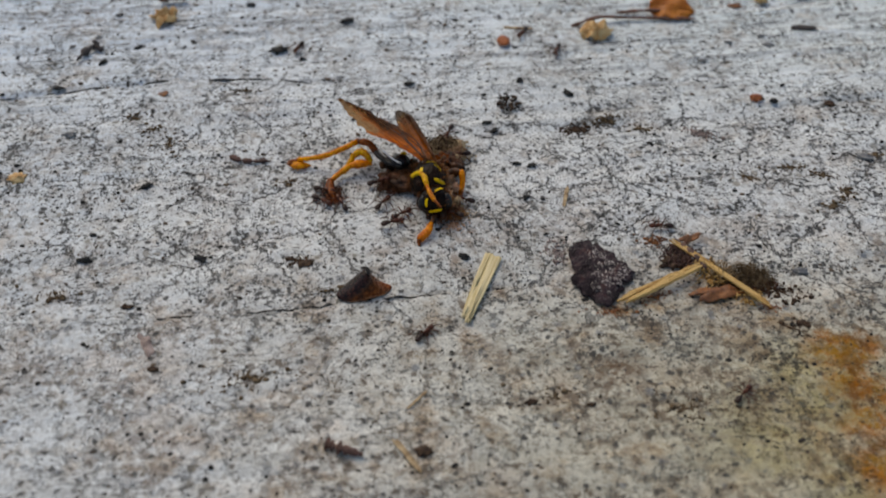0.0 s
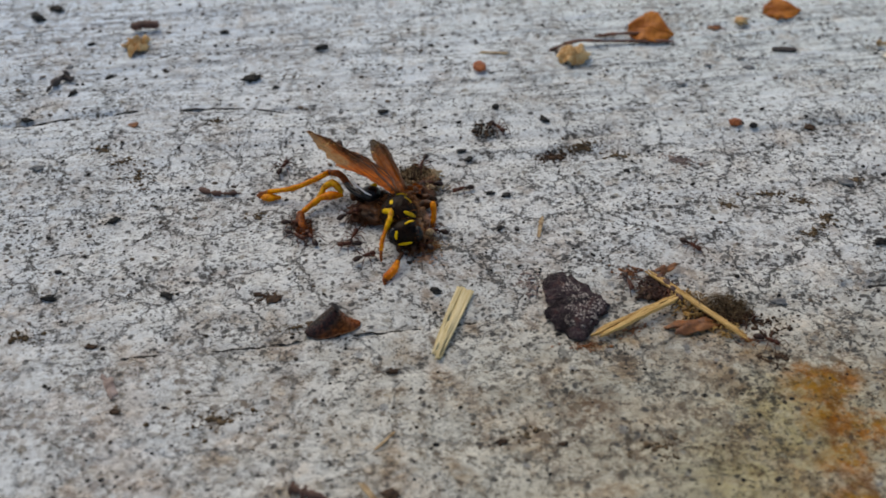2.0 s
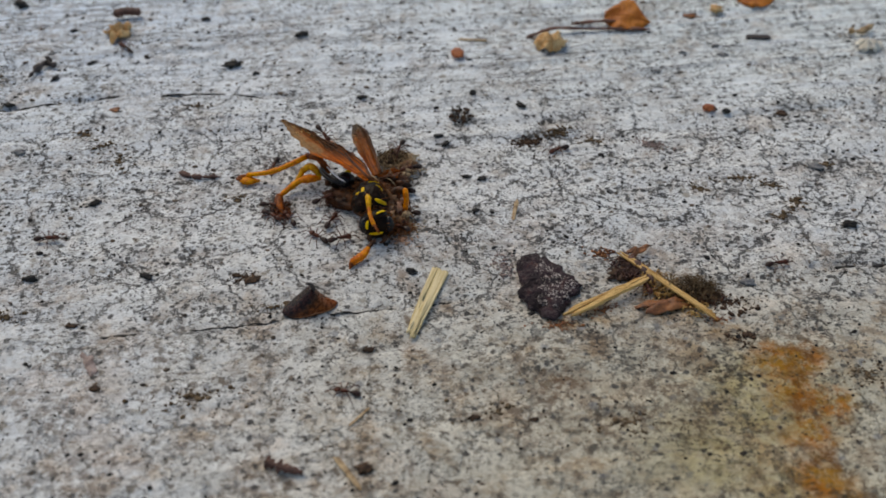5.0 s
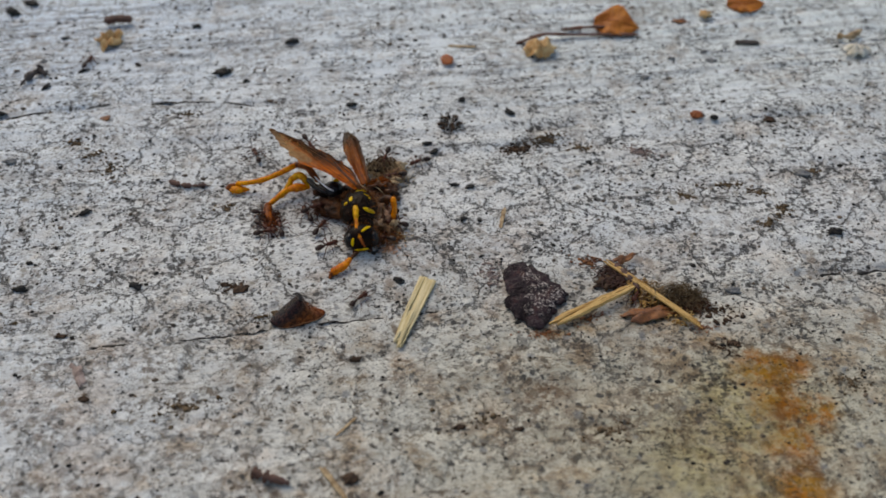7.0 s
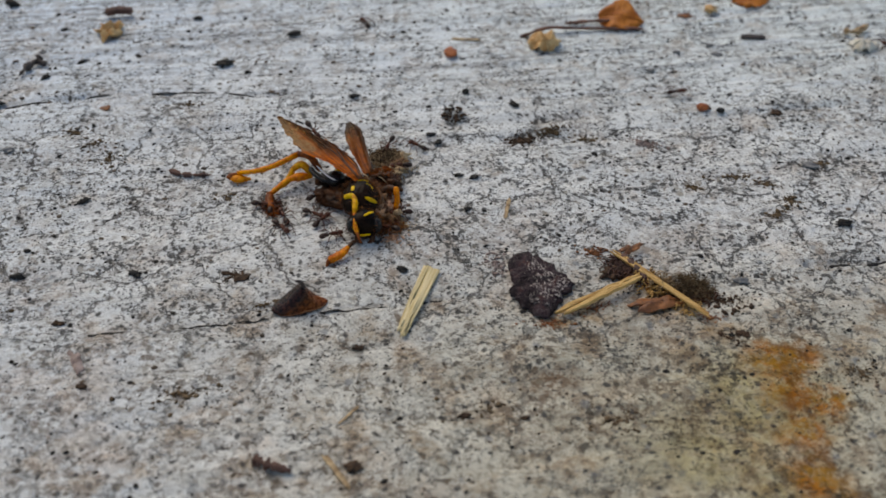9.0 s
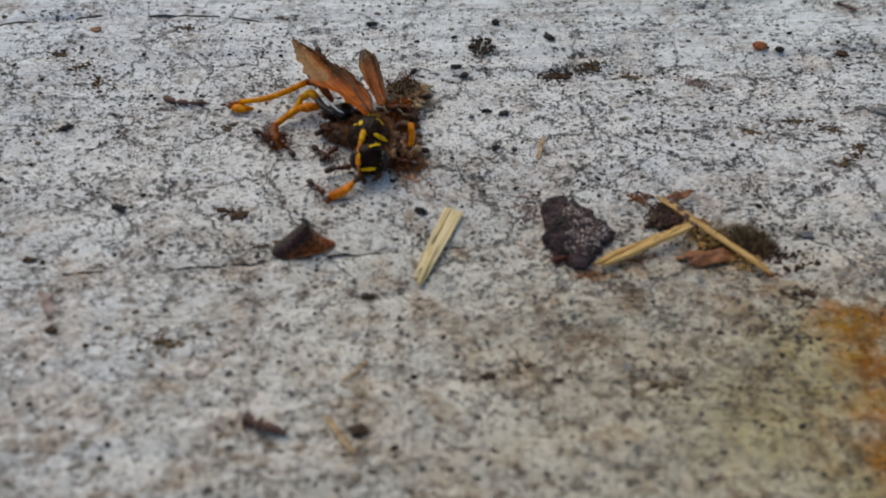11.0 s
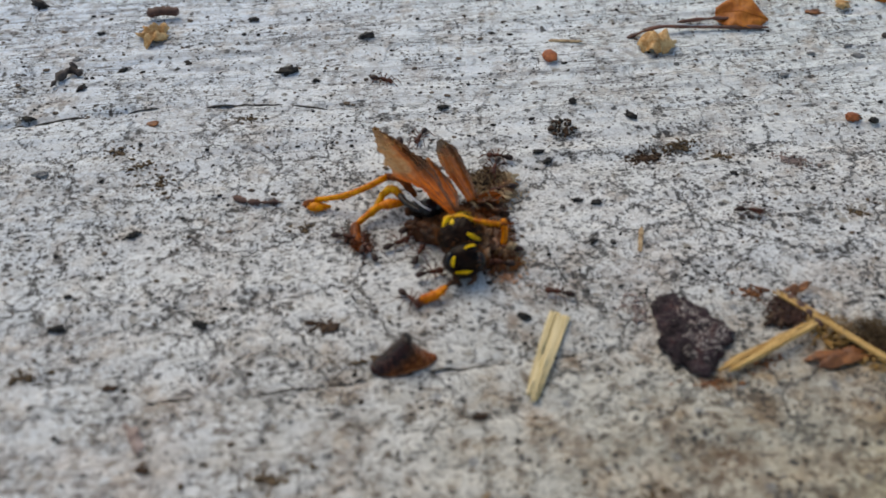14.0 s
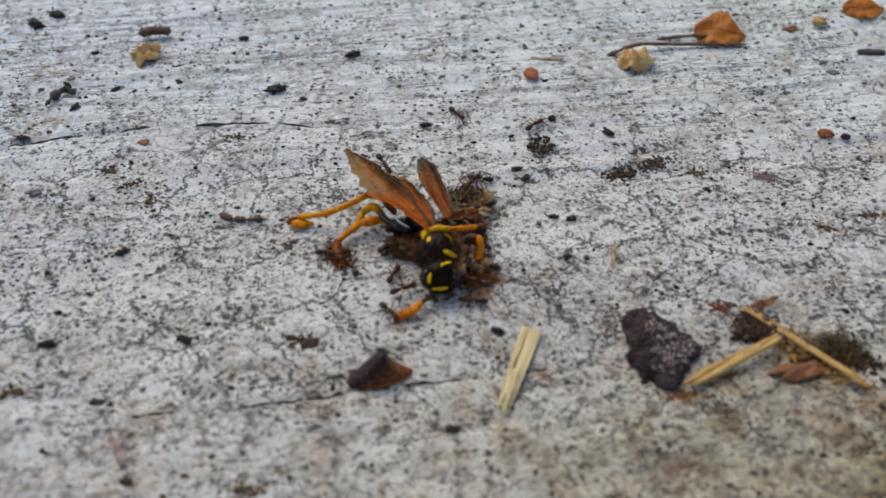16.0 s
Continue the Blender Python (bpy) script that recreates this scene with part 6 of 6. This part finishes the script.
    trail(WALKERS[1], [(0, 11.8, 23.6), (0.5, 9.1, 15.9), (1, 14.1, 11.3), (1.5, 16.8, 4.7), (2, 23.0, -1.7), (2.5, 24.4, -2.4), (3, 24.4, -2.7), (3.5, 24.5, -2.8), (4.2, 25.3, -6.2), (6.3, 47.7, -6.4), (8.2, 55.4, 6.8), (10.5, 26.6, 52.7), (11.5, 6.1, 30.0), (12, 4.1, 17.2), (12.5, 3.9, 12.8), (13, 6.9, 7.6), (13.5, 12.1, 5.7), (14, 19.1, 3.6), (14.5, 26.9, 2.5), (15, 32.5, 2.0), (16, 41.3, 2.3)])
    trail(WALKERS[2], [(0, -1.5, -15.6), (0.5, 2.5, -10.8), (1, 7.8, -6.6), (1.5, 14.0, 0.9), (2, 17.2, -6.1), (2.5, 18.0, -15.3), (3, 14.7, -18.8), (3.5, 12.4, -19.0), (4.2, 4.4, -20.0), (6.5, -6.8, -15.9), (7, -1.5, -9.4), (7.5, 3.0, -4.8), (8, 11.1, 6.7), (8.2, 13.1, 9.2), (10.5, 54.5, 28.2), (11.5, 24.2, 9.7), (12, 24.5, -2.1), (12.5, 30.9, -8.1), (16, 38.8, -13.4)])
    trail(WALKERS[3], [(0, -14.2, 23.6), (0.5, -16.8, 16.7), (1, -13.8, 8.9), (1.5, -12.1, 8.4), (2, -11.8, 8.5), (2.5, -11.6, 10.1), (3, -11.5, 9.4), (4.2, -10.1, 6.5), (6.5, -11.6, 7.7), (7, -11.4, 9.2), (7.5, -9.0, 14.4), (8, -3.3, 16.2), (8.2, -2.2, 18.1), (10.5, -6.3, 49.1), (11.5, -12.1, 28.9), (12, -11.0, 17.8), (12.5, -5.0, 13.9), (13, -3.8, 12.9), (13.5, -4.5, 13.2), (14, -4.9, 13.4), (14.5, -4.1, 13.5), (15, 0.1, 13.5), (15.5, 3.3, 14.5), (16, 6.1, 17.1)])
    trail(WALKERS[4], [(0, 18.4, -3.3), (0.5, 17.9, -3.3), (1, 19.0, -3.9), (1.5, 19.9, -5.8), (4.2, 20.4, -8.8), (8.2, 21.2, -8.7), (10.5, 19.0, -7.3), (11, 11.7, -11.6), (11.5, 9.7, -9.8), (12, 9.3, -7.2), (12.5, 7.5, -7.2), (13, 5.3, -6.2), (13.5, 4.9, -5.7), (14, 4.3, -5.2), (14.5, 2.0, -4.9), (15, 0.4, -4.8), (15.5, 0.2, -4.7), (16, 0.2, -4.4)])
    trail(WALKERS[5], [(0, -3.5, -2.2), (0.5, -2.7, -1.6), (1, -2.9, -1.7), (1.5, -7.0, -1.8), (2, -5.3, -1.9), (2.5, -6.3, -1.8), (3, -5.1, -2.6), (3.5, -4.3, -4.5), (4.2, -4.9, -5.0), (6.5, -7.1, 1.4), (7, -6.2, 0.9), (7.5, -7.0, 1.3), (8, -6.0, 0.8), (10.5, -5.8, -1.2), (12.5, -6.4, -0.1), (13.5, -4.9, -2.3), (14, -6.8, -0.0), (14.5, -6.6, -0.1), (15, -6.2, 0.7), (15.5, -5.6, 0.7), (16, -5.6, 1.1)])
    trail(WALKERS[6], [(0, -57.0, 19.2), (3, -40.2, 25.4), (4, -24.4, 23.3), (4.2, -24.5, 23.9), (6.5, -32.8, 26.4), (7, -29.9, 24.5), (7.5, -20.2, 28.4), (8, -16.7, 32.0), (8.2, -15.9, 33.9), (10.5, -38.9, 52.6), (11.5, -30.1, 16.8), (12, -26.2, 22.9), (12.5, -20.1, 18.5), (13, -13.6, 22.5), (13.5, -11.2, 22.9), (14, -8.2, 21.8), (14.5, -7.9, 21.5), (15, -6.6, 21.6), (15.5, -2.4, 22.0), (16, -0.4, 19.1)])
    trail(WALKERS[7], [(0, 50.7, 9.3), (1, 19.7, 9.6), (1.5, 8.4, 6.9), (2, 4.3, 5.4), (2.5, 1.5, 4.7), (3, 2.0, 4.1), (3.5, 1.8, 2.8), (6.5, 0.8, 2.8), (8, 0.7, 3.5), (10.5, 0.5, 3.8), (13.5, 1.0, 2.2), (16, 1.2, 2.6)])
    trail(WALKERS[8], [(0, -48.2, -3.8), (4.2, -30.6, -3.9), (6.5, -15.8, -0.8), (7, -9.7, -1.3), (8, -9.4, 0.8), (10.5, -9.6, 0.6), (13.5, -9.1, 0.1), (16, -9.7, 0.9)])
    trail(WALKERS[9], [(0, 21.6, -21.5), (0.2, 22.7, -20.3), (1.0, 24.4, -13.6), (1.8, 26.0, -12.2), (2.2, 28.0, -13.8), (2.6, 30.9, -16.0), (3.0, 37.2, -15.5), (4.2, 52.0, -13.0), (16, 58.0, -11.0)])
    # ants that hold on and gnaw: x, y, height, heading, tip
    for k, (x, y, z, turn, tip, drift) in enumerate((
            (-10.3, 0.9, 0.05, -15, 0, (0, 0)), (-8.4, -0.9, 0.05, 110, 0, (0, 0.2)), (-5.6, 1.6, 0.3, 20, -10, (-0.2, -0.2)), (-5.0, -0.9, 0.05, 60, 0, (-0.4, -0.6)),
            (1.9, -0.3, 0.1, 170, 0, (-0.8, -0.4)), (0.6, 8.2, 0.8, -120, 10, (0, 0)), (-6.3, 7.6, 2.6, -60, 20, (0, 0.6)), (1.7, 5.8, 0.3, 190, 0, (-0.4, 0)),
            (-4.1, -3.6, 0.1, 30, 0, (-0.5, 0.4)), (-6.0, -5.2, 0.05, -5, 0, (0.3, -0.1)), (0.9, -2.4, 0.3, 150, 10, (-0.3, -0.2)))):
        if k == 9:
            trail(FEEDERS[k], [(0, -10.3, -0.4), (2, -10.0, -0.6), (4.2, -10.2, -0.3), (8.2, -9.4, -1.0), (10.5, -6.2, -4.6), (12, -5.8, -5.2), (14, -5.9, -5.4), (16, -5.7, -5.2)])
            continue
        fidget(FEEDERS[k], x, y, height(x, y) + z, turn, tip, k, drift)


motions()
